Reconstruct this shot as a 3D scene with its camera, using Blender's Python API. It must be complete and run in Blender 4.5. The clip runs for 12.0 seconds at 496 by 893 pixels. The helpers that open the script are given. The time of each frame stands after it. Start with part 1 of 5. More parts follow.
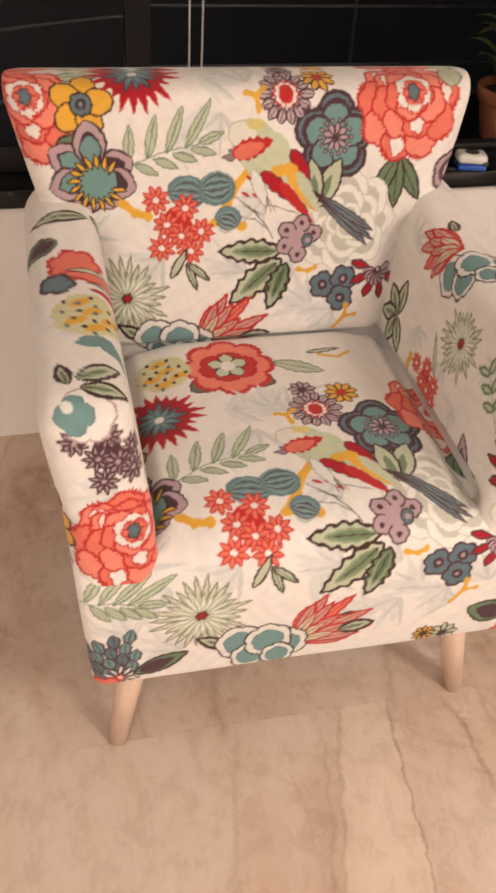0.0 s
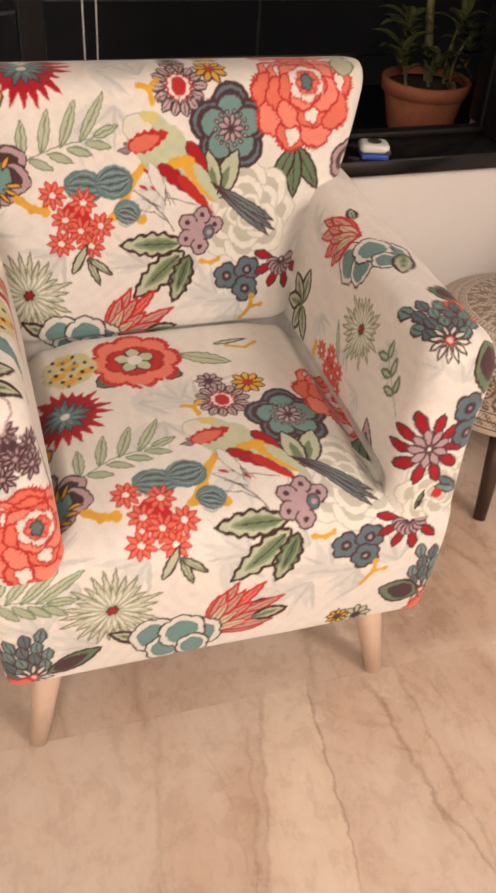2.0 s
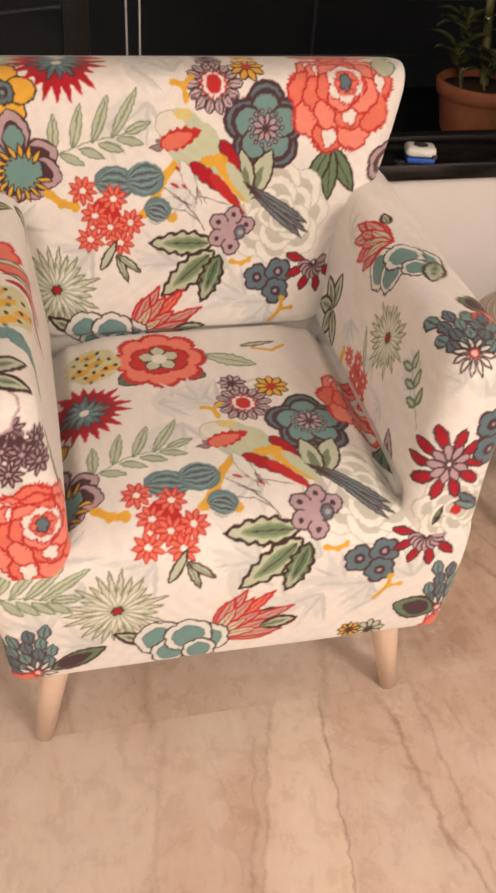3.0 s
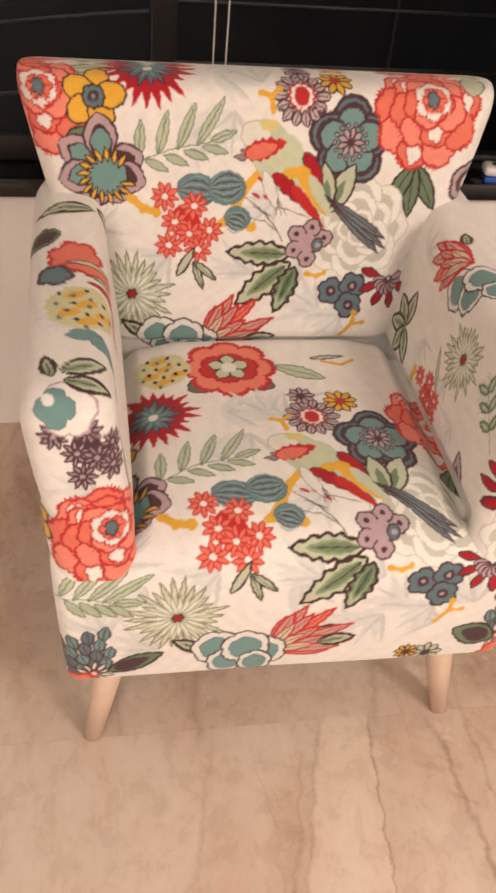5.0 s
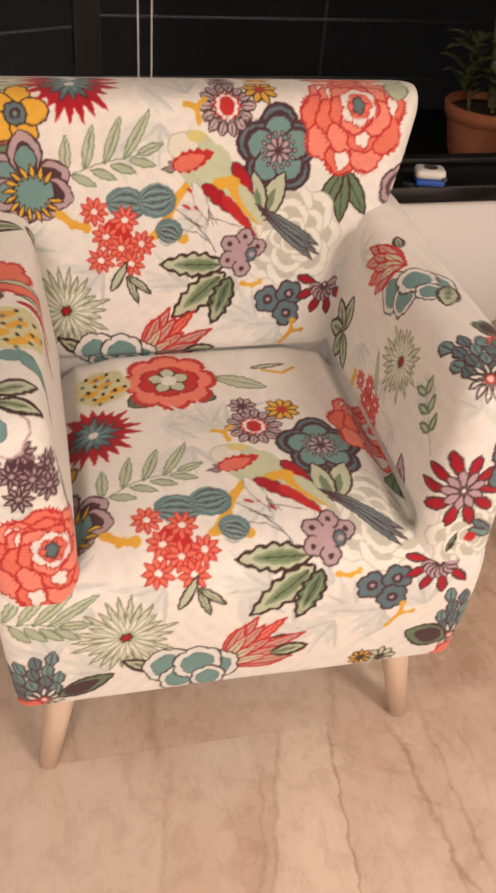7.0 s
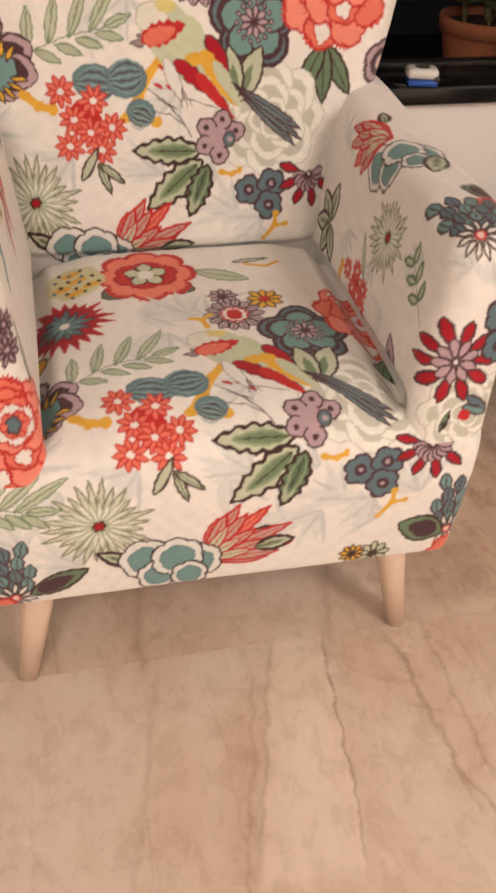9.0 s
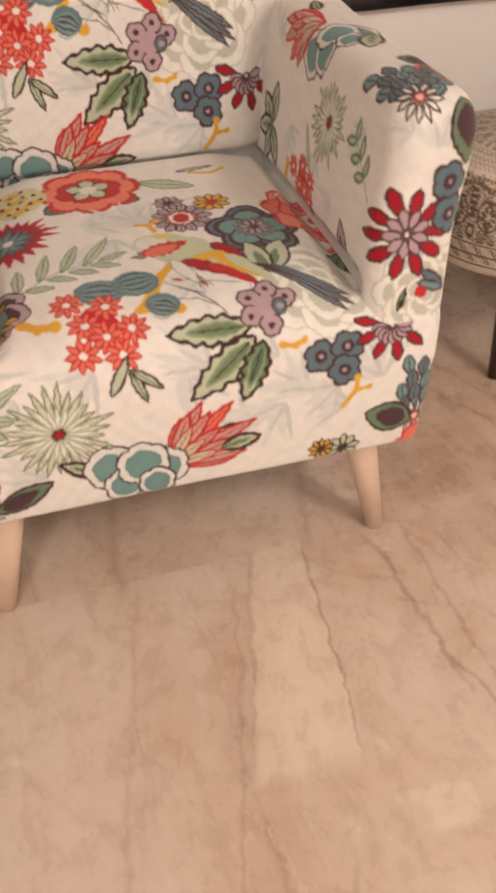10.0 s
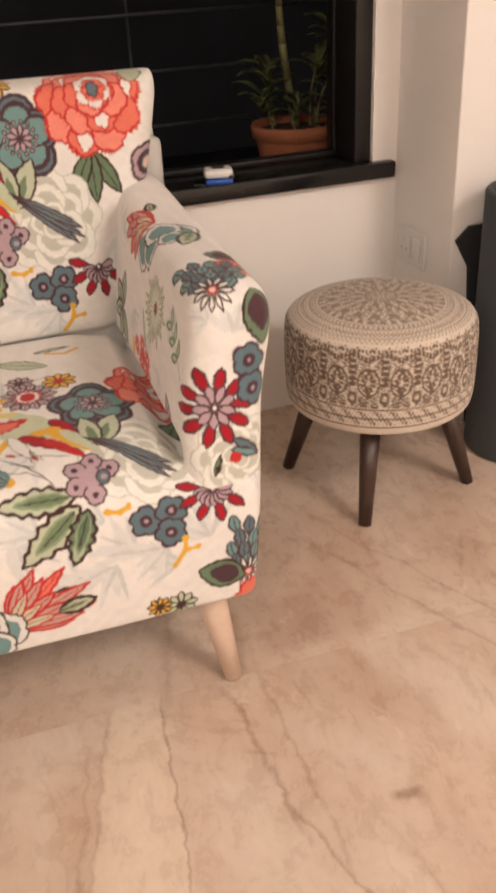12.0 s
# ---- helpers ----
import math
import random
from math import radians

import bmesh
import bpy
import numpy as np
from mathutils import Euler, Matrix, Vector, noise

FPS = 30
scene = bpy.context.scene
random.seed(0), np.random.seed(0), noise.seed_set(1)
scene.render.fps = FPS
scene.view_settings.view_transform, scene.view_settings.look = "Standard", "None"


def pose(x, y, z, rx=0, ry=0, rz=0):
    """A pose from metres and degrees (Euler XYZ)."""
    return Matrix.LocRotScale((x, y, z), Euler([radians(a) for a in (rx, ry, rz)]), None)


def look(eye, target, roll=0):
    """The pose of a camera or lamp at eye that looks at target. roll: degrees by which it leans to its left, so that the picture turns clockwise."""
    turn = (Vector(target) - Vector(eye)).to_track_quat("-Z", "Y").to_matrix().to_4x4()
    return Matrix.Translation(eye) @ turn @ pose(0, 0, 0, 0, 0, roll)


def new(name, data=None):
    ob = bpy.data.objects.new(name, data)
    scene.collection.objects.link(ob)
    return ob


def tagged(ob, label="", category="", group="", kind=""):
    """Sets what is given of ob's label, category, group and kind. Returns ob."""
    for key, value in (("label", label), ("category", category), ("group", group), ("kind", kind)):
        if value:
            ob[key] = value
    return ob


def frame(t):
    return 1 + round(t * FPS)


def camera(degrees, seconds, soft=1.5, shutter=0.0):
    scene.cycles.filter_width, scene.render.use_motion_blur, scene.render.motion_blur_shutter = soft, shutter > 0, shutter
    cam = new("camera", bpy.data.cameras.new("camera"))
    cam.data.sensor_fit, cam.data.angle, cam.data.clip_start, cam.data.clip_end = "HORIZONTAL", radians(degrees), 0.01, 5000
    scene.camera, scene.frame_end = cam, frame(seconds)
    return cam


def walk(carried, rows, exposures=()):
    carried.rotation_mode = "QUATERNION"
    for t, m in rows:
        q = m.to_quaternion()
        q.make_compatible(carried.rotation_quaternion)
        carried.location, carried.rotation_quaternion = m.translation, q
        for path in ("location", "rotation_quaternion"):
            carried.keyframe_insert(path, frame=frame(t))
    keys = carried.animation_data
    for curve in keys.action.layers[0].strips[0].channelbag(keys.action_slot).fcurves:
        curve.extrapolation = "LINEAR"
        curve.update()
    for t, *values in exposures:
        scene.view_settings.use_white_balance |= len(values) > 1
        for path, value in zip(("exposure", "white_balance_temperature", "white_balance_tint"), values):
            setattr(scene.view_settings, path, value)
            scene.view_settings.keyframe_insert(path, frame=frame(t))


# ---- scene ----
cam = camera(31.5, 12.0, soft=3.0, shutter=0.3)
PATH = [
    (0, (-0.316, -0.783, 1.199), (0.087, 0.734, -0.04), 4.0),
    (0.5, (-0.304, -0.789, 1.204), (0.153, 0.713, -0.036), 4.3),
    (1, (-0.292, -0.799, 1.198), (0.209, 0.692, -0.037), 4.4),
    (1.5, (-0.285, -0.808, 1.199), (0.25, 0.673, -0.034), 4.5),
    (2, (-0.269, -0.804, 1.199), (0.259, 0.675, -0.039), 4.5),
    (2.5, (-0.235, -0.792, 1.203), (0.231, 0.702, -0.041), 5.4),
    (3, (-0.213, -0.796, 1.197), (0.196, 0.712, -0.052), 4.5),
    (5, (-0.254, -0.779, 1.199), (0.073, 0.751, -0.046), 6.0),
    (5.5, (-0.248, -0.772, 1.211), (0.08, 0.773, -0.017), 5.7),
    (6, (-0.225, -0.775, 1.197), (0.15, 0.766, -0.021), 4.7),
    (6.5, (-0.226, -0.774, 1.196), (0.186, 0.756, -0.023), 5.0),
    (8.5, (-0.214, -0.804, 1.141), (0.191, 0.731, -0.076), 4.3),
    (9, (-0.181, -0.817, 1.044), (0.201, 0.708, -0.192), 2.9),
    (9.5, (-0.172, -0.813, 1.025), (0.224, 0.689, -0.235), 1.1),
    (10, (-0.166, -0.872, 0.948), (0.246, 0.619, -0.319), -1.4),
    (10.5, (-0.107, -0.997, 0.91), (0.323, 0.497, -0.349), -3.0),
    (11, (-0.003, -1.017, 0.882), (0.412, 0.485, -0.372), -3.5),
    (11.5, (0.033, -1.013, 0.934), (0.495, 0.581, -0.182), -4.6),
    (12, (0.017, -0.978, 1.008), (0.522, 0.675, 0.002), -3.1),
]
walk(cam, [(t, look(eye, target, roll)) for t, eye, target, roll in PATH], [(0, -0.12), (3, -0.1), (8.5, -0.15), (9.5, -0.36), (10.5, -0.2), (12, -0.16)])

# ---- night outside, unseen warm room lamps overhead ----
world = bpy.data.worlds.new("night")
scene.world = world
world.use_nodes = True
world.node_tree.nodes["Background"].inputs[0].default_value = (0.002, 0.0025, 0.004, 1)
world.node_tree.nodes["Background"].inputs[1].default_value = 1.0


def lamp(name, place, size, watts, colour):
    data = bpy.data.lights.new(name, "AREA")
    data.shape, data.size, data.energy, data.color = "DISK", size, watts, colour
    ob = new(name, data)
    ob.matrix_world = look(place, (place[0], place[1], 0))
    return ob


# unseen lamps; place and power chosen to give the room its brightness
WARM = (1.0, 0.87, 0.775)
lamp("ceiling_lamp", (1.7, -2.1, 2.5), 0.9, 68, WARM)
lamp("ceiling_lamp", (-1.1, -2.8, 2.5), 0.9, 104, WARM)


# ---- colours and materials ----
def lin(r, g, b):
    return tuple((c / 12.92 if c <= 0.04045 else ((c + 0.055) / 1.055) ** 2.4) for c in (r / 255, g / 255, b / 255))


class Nodes:
    """A material and short ways to make its nodes."""

    def __init__(self, name, rough=0.6, metal=0.0, colour=(0.5, 0.5, 0.5)):
        self.mat = bpy.data.materials.new(name)
        self.mat.use_nodes = True
        self.tree = self.mat.node_tree
        self.bsdf = self.tree.nodes["Principled BSDF"]
        self.bsdf.inputs["Roughness"].default_value = rough
        self.bsdf.inputs["Metallic"].default_value = metal
        self.bsdf.inputs["Base Color"].default_value = (*colour, 1)
        self.coord = None

    def node(self, kind, **values):
        n = self.tree.nodes.new(kind)
        for key, value in values.items():
            n.inputs[key.replace("_", " ")].default_value = value
        return n

    def link(self, a, b):
        self.tree.links.new(a, b)

    def place(self, scale=(1, 1, 1), turn=(0, 0, 0)):
        if self.coord is None:
            self.coord = self.tree.nodes.new("ShaderNodeTexCoord")
        m = self.node("ShaderNodeMapping", Scale=scale, Rotation=turn)
        self.link(self.coord.outputs["Object"], m.inputs[0])
        return m.outputs[0]

    def noise(self, scale, detail=4.0, rough=0.55, distort=0.0, where=None):
        n = self.node("ShaderNodeTexNoise", Scale=scale, Detail=detail, Roughness=rough, Distortion=distort)
        self.link(where or self.place(), n.inputs["Vector"])
        return n.outputs["Fac"]

    def ramp(self, fac, *stops):
        n = self.tree.nodes.new("ShaderNodeValToRGB")
        els = n.color_ramp.elements
        while len(els) < len(stops):
            els.new(0.5)
        for e, (pos, c) in zip(els, stops):
            e.position, e.color = pos, (*c, 1)
        self.link(fac, n.inputs[0])
        return n.outputs[0]

    def mix(self, fac, a, b, how="MIX"):
        n = self.tree.nodes.new("ShaderNodeMix")
        n.data_type, n.blend_type = "RGBA", how
        for value, socket in ((fac, n.inputs[0]), (a, n.inputs[6]), (b, n.inputs[7])):
            if isinstance(value, (float, int)):
                socket.default_value = value
            elif isinstance(value, tuple):
                socket.default_value = (*value, 1)
            else:
                self.link(value, socket)
        return n.outputs[2]

    def colour(self, out):
        self.link(out, self.bsdf.inputs["Base Color"])

    def rough(self, fac, low, high):
        n = self.node("ShaderNodeMapRange", To_Min=low, To_Max=high)
        self.link(fac, n.inputs[0])
        self.link(n.outputs[0], self.bsdf.inputs["Roughness"])

    def bump(self, height, strength, distance=0.001):
        n = self.node("ShaderNodeBump", Strength=strength, Distance=distance)
        self.link(height, n.inputs["Height"])
        self.link(n.outputs[0], self.bsdf.inputs["Normal"])


def mottled(name, base, rough, scale, spread=0.12, bump=0.2, fine=120.0, metal=0.0):
    m = Nodes(name, rough, metal)
    dark = tuple(c * (1 - spread) for c in base)
    light = tuple(min(1, c * (1 + spread)) for c in base)
    big = m.noise(scale, 5)
    small = m.noise(fine, 3)
    m.colour(m.mix(0.35, m.ramp(big, (0.3, dark), (0.7, light)), m.ramp(small, (0.3, dark), (0.7, light))))
    m.rough(small, max(0.02, rough - 0.08), min(1, rough + 0.08))
    m.bump(small, bump, 0.0006)
    return m.mat


def printed_cloth():
    m = Nodes("printed_cotton", 0.85)
    attr = m.tree.nodes.new("ShaderNodeAttribute")
    attr.attribute_name = "print"
    weave = m.noise(900, 2)
    slub = m.noise(60, 4)
    rumple = m.noise(9, 3, 0.5, 0.6)
    c = m.mix(0.25, attr.outputs[0], m.ramp(weave, (0.3, (0.72, 0.72, 0.72)), (0.7, (1, 1, 1))), "MULTIPLY")
    m.colour(m.mix(0.12, c, m.ramp(slub, (0.35, (0.75, 0.74, 0.72)), (0.65, (1, 1, 1))), "MULTIPLY"))
    m.bsdf.inputs["Sheen Weight"].default_value = 0.15
    m.bsdf.inputs["Specular IOR Level"].default_value = 0.25
    folds = m.node("ShaderNodeBump", Strength=0.45, Distance=0.01)
    m.link(rumple, folds.inputs["Height"])
    fine = m.node("ShaderNodeBump", Strength=0.25, Distance=0.0008)
    m.link(m.mix(0.5, weave, slub), fine.inputs["Height"])
    m.link(folds.outputs[0], fine.inputs["Normal"])
    m.link(fine.outputs[0], m.bsdf.inputs["Normal"])
    return m.mat


CLOTH = printed_cloth()
WALL = mottled("cream_wall_paint", (0.86, 0.82, 0.78), 0.55, 2.5, 0.03, 0.12, 180)
CEILING = mottled("ceiling_paint", (0.8, 0.78, 0.75), 0.8, 3, 0.03, 0.1)
GRANITE = mottled("black_granite", (0.012, 0.011, 0.011), 0.16, 40, 0.5, 0.03, 500)
BLACK_METAL = mottled("black_frame_paint", (0.012, 0.011, 0.011), 0.38, 20, 0.3, 0.08, 300)
BAR_METAL = mottled("dark_grille_paint", (0.05, 0.05, 0.055), 0.5, 30, 0.3, 0.1, 300)
PALE_WOOD = mottled("pale_beech", (0.66, 0.5, 0.385), 0.45, 9, 0.08, 0.1, 90)
DARK_WOOD = mottled("dark_stained_wood", (0.045, 0.022, 0.015), 0.38, 14, 0.35, 0.12, 130)
GREY_ROLL = mottled("grey_foam", (0.06, 0.068, 0.075), 0.75, 12, 0.12, 0.5, 420)
BLACK_CLOTH = mottled("black_cloth", (0.012, 0.012, 0.013), 0.8, 20, 0.3, 0.3, 400)
WHITE_PLASTIC = mottled("white_plastic", (0.75, 0.73, 0.69), 0.32, 20, 0.03, 0.04, 200)
BLUE_PLASTIC = mottled("blue_plastic", (0.02, 0.09, 0.42), 0.35, 30, 0.1, 0.05, 300)
GREY_PLASTIC = mottled("dark_grey_plastic", (0.06, 0.06, 0.06), 0.45, 30, 0.2, 0.05, 300)
TERRACOTTA = mottled("terracotta", (0.47, 0.165, 0.08), 0.8, 18, 0.22, 0.35, 160)
SOIL = mottled("potting_soil", (0.06, 0.035, 0.022), 0.95, 60, 0.5, 1.0, 220)
LEAF = mottled("dull_green_leaf", (0.17, 0.2, 0.075), 0.5, 30, 0.35, 0.15, 150)
STALK = mottled("green_brown_stalk", (0.19, 0.18, 0.075), 0.6, 25, 0.3, 0.25, 120)
DRY_LEAF = mottled("dry_leaf", (0.28, 0.2, 0.08), 0.7, 30, 0.3, 0.2, 150)
BEADS = mottled("white_beads", (0.7, 0.67, 0.62), 0.35, 30, 0.05, 0.02, 300)
NIGHT = mottled("night_dark_glow", (0.01, 0.01, 0.011), 0.9, 3, 0.4, 0.0, 30)
# faint emission added to the backdrop, lifts the window's black like haze
glow = NIGHT.node_tree.nodes["Principled BSDF"]
glow.inputs["Emission Color"].default_value = (1, 0.95, 0.95, 1)
glow.inputs["Emission Strength"].default_value = 0.002


def marble():
    """Beige breccia marble: soft clouds, long bands and broken brown cracks, cut anew for every slab."""
    m = Nodes("beige_marble", 0.25)
    info = m.tree.nodes.new("ShaderNodeObjectInfo")
    geo = m.tree.nodes.new("ShaderNodeNewGeometry")
    move = m.node("ShaderNodeVectorMath")
    move.operation = "MULTIPLY_ADD"
    m.link(info.outputs["Random"], move.inputs[0])
    move.inputs[1].default_value = (37.0, 53.0, 0.0)
    m.link(geo.outputs["Position"], move.inputs[2])
    bend = m.node("ShaderNodeTexNoise", Scale=3.0, Detail=5.0, Roughness=0.6)
    m.link(move.outputs[0], bend.inputs["Vector"])
    warp = m.node("ShaderNodeVectorMath")
    warp.operation = "MULTIPLY_ADD"
    m.link(bend.outputs["Color"], warp.inputs[0])
    warp.inputs[1].default_value = (0.11, 0.15, 0.0)
    m.link(move.outputs[0], warp.inputs[2])

    def stretched(scale, turn):
        k = m.node("ShaderNodeMapping", Scale=scale, Rotation=(0, 0, radians(turn)))
        m.link(warp.outputs[0], k.inputs[0])
        return k.outputs[0]

    clouds = m.noise(1.6, 6, 0.58, 0.3, stretched((1.5, 0.8, 1), 8))
    bands = m.noise(2.4, 7, 0.6, 0.2, stretched((3.0, 0.7, 1), 14))
    grains = m.noise(26, 9, 0.72, 0.0, stretched((1.0, 0.7, 1), 6))
    base = m.ramp(clouds, (0.35, (0.42, 0.285, 0.2)), (0.43, (0.58, 0.435, 0.335)), (0.54, (0.665, 0.555, 0.46)), (0.74, (0.64, 0.54, 0.455)))
    c = m.mix(0.38, base, m.ramp(bands, (0.34, (0.42, 0.28, 0.2)), (0.43, (0.60, 0.45, 0.345)), (0.52, (0.665, 0.55, 0.45)), (0.6, (0.66, 0.525, 0.425)), (0.7, (0.65, 0.55, 0.465))))
    for scale, turn, width, deep in ((1.3, 7, 0.01, 0.4), (2.6, -4, 0.012, 0.22)):
        v = m.node("ShaderNodeTexVoronoi", Scale=scale)
        v.feature = "DISTANCE_TO_EDGE"
        m.link(stretched((3.0, 0.75, 1), turn), v.inputs["Vector"])
        line = m.ramp(v.outputs["Distance"], (0.0, (0.4, 0.28, 0.2)), (width, (0.82, 0.74, 0.67)), (width * 3, (1, 1, 1)))
        gate = m.ramp(m.noise(3.0 * scale, 4, 0.6, 0.0, stretched((1, 0.6, 1), turn)), (0.5, (0, 0, 0)), (0.66, (deep, deep, deep)))
        c = m.mix(gate, c, m.mix(1.0, c, line, "MULTIPLY"))

    # the long cracks and the pale lozenge of the slab before the chair
    jitter = m.node("ShaderNodeTexNoise", Scale=7.0, Detail=7.0, Roughness=0.7)
    m.link(geo.outputs["Position"], jitter.inputs["Vector"])
    shift = m.node("ShaderNodeVectorMath")
    shift.operation = "MULTIPLY_ADD"
    m.link(jitter.outputs["Color"], shift.inputs[0])
    shift.inputs[1].default_value = (0.06, 0.05, 0.0)
    m.link(geo.outputs["Position"], shift.inputs[2])
    split = m.tree.nodes.new("ShaderNodeSeparateXYZ")
    m.link(shift.outputs[0], split.inputs[0])

    def sums(how, a, b, c=None):
        n = m.tree.nodes.new("ShaderNodeMath")
        n.operation = how
        for value, slot in zip((a, b, c), n.inputs):
            if isinstance(value, (int, float)):
                slot.default_value = value
            elif value is not None:
                m.link(value, slot)
        return n.outputs[0]

    def aside(x0, y0, lean):
        """Distance to the right of a slanting line through (x0, y0)."""
        return sums("SUBTRACT", sums("SUBTRACT", split.outputs[0], x0 + 0.03), sums("MULTIPLY", sums("SUBTRACT", split.outputs[1], y0 + 0.025), lean))

    def span(value, low, high, soft):
        up = m.node("ShaderNodeMapRange", From_Min=low - soft, From_Max=low + soft)
        m.link(value, up.inputs[0])
        down = m.node("ShaderNodeMapRange", From_Min=high - soft, From_Max=high + soft, To_Min=1.0, To_Max=0.0)
        m.link(value, down.inputs[0])
        return sums("MULTIPLY", up.outputs[0], down.outputs[0])

    down_slab = split.outputs[1]
    lozenge = sums("MULTIPLY", sums("MULTIPLY", span(aside(0.152, -0.016, 0.12), -0.5, 0.0, 0.002), span(aside(0.072, -0.013, 0.29), 0.0, 0.5, 0.006)), span(down_slab, -0.33, 0.028, 0.01))
    c = m.mix(sums("MULTIPLY", lozenge, 0.8), c, (0.73, 0.61, 0.49))
    blot = sums("MULTIPLY", span(split.outputs[0], 0.155, 0.245, 0.004), span(down_slab, -0.44, -0.39, 0.004))
    c = m.mix(sums("MULTIPLY", blot, 0.8), c, (0.73, 0.615, 0.51))
    pale = sums("MULTIPLY", span(aside(0.5, 0.0, -0.3), -0.02, 0.06, 0.012), span(down_slab, -0.2, 0.06, 0.02))
    c = m.mix(sums("MULTIPLY", pale, 0.5), c, (0.72, 0.6, 0.5))
    knot = sums("MULTIPLY", span(split.outputs[0], 0.44, 0.475, 0.006), span(down_slab, -0.262, -0.246, 0.005))
    c = m.mix(sums("MULTIPLY", knot, 0.7), c, (0.3, 0.19, 0.125))
    rust = sums("MULTIPLY", span(aside(-0.03, -0.42, -0.05), -0.025, 0.035, 0.02), span(down_slab, -0.9, -0.36, 0.05))
    c = m.mix(sums("MULTIPLY", rust, 0.3), c, (0.5, 0.32, 0.22))
    patch = sums("MULTIPLY", span(split.outputs[0], 0.37, 0.5, 0.012), span(down_slab, 0.06, 0.18, 0.012))
    c = m.mix(sums("MULTIPLY", patch, 0.45), c, (0.36, 0.235, 0.165))
    for x0, y0, lean, low, high, width, deep in ((0.152, -0.016, 0.12, -0.31, 0.02, 0.003, 0.8), (0.072, -0.013, 0.29, -0.3, 0.02, 0.005, 0.5), (0.05, -0.013, 0.27, -0.75, -0.05, 0.004, 0.4),
                                                 (0.26, -0.085, -0.08, -0.26, 0.0, 0.006, 0.7), (0.278, -0.25, -0.3, -0.42, -0.2, 0.004, 0.65), (0.311, -0.08, -0.02, -0.34, 0.03, 0.0045, 0.45),
                                                 (0.322, -0.4, 0.1, -0.7, -0.38, 0.004, 0.5), (0.048, -0.485, 0.2, -0.8, -0.44, 0.005, 0.45), (-0.022, -0.423, -0.1, -0.9, -0.36, 0.006, 0.5),
                                                 (0.6, 0.1, -0.45, -0.2, 0.35, 0.006, 0.5), (0.68, 0.1, -0.5, -0.1, 0.4, 0.004, 0.5), (-0.12, -0.1, 0.2, -0.6, 0.02, 0.006, 0.3), (-0.1, 0.2, 0.1, 0.0, 0.5, 0.012, 0.5), (0.2, 0.15, 0.25, 0.0, 0.5, 0.01, 0.45)):
        off = sums("ABSOLUTE", aside(x0, y0, lean), 0.0)
        near = m.node("ShaderNodeMapRange", From_Min=0.0, From_Max=width * 1.25, To_Min=1.0, To_Max=0.0)
        m.link(off, near.inputs[0])
        gate = sums("MULTIPLY", sums("MULTIPLY", near.outputs[0], span(down_slab, low, high, 0.03)), deep * 0.8)
        c = m.mix(gate, c, (0.3, 0.19, 0.125))
        halo = m.node("ShaderNodeMapRange", From_Min=0.0, From_Max=0.05, To_Min=0.12, To_Max=0.0)
        m.link(off, halo.inputs[0])
        c = m.mix(sums("MULTIPLY", halo.outputs[0], span(down_slab, low, high, 0.03)), c, (0.45, 0.31, 0.22))
    c = m.mix(0.6, c, m.ramp(grains, (0.3, (0.8, 0.72, 0.66)), (0.62, (1, 1, 1))), "MULTIPLY")
    flecks = m.noise(14, 8, 0.7, 0.0, stretched((1.0, 0.8, 1), 30))
    c = m.mix(m.ramp(flecks, (0.6, (0, 0, 0)), (0.68, (0.4, 0.4, 0.4))), c, (0.8, 0.7, 0.61))
    m.colour(c)
    m.rough(grains, 0.2, 0.36)
    m.bsdf.inputs["Specular IOR Level"].default_value = 0.35
    return m.mat


MARBLE = marble()


def glass():
    m = Nodes("window_glass", 0.02, colour=(0.9, 0.92, 0.92))
    m.bsdf.inputs["Transmission Weight"].default_value = 1.0
    m.bsdf.inputs["IOR"].default_value = 1.2
    return m.mat


GLASS = glass()


# ---- mesh helpers ----
def part(name, bm, material, parent=None, label="", smooth=True):
    me = bpy.data.meshes.new(name)
    bm.to_mesh(me)
    bm.free()
    me.materials.append(material)
    for p in me.polygons:
        p.use_smooth = smooth
    ob = new(name, me)
    if parent is not None:
        ob.parent = parent
    if label:
        ob["label"] = label
    return ob


def box(x0, x1, y0, y1, z0, z1, bevel=0.0, segments=2):
    bm = bmesh.new()
    bmesh.ops.create_cube(bm, size=1)
    for v in bm.verts:
        v.co = Vector((x0 + (v.co.x + 0.5) * (x1 - x0), y0 + (v.co.y + 0.5) * (y1 - y0), z0 + (v.co.z + 0.5) * (z1 - z0)))
    if bevel:
        bmesh.ops.bevel(bm, geom=bm.edges[:], offset=bevel, segments=segments, profile=0.5, affect="EDGES")
    return bm


def lathe(profile, n=48, centre=(0, 0), wobble=0.0):
    """A body of revolution round z from (radius, z) pairs; ends closed."""
    bm = bmesh.new()
    rings = []
    for r, z in profile:
        ring = []
        for i in range(n):
            a = 2 * math.pi * i / n
            k = 1 + wobble * math.sin(3 * a + 20 * z) * 0.5
            ring.append(bm.verts.new((centre[0] + r * k * math.cos(a), centre[1] + r * k * math.sin(a), z)))
        rings.append(ring)
    for a, b in zip(rings, rings[1:]):
        for i in range(n):
            bm.faces.new((a[i], a[(i + 1) % n], b[(i + 1) % n], b[i]))
    bm.faces.new(rings[0][::-1])
    bm.faces.new(rings[-1])
    bmesh.ops.recalc_face_normals(bm, faces=bm.faces)
    return bm


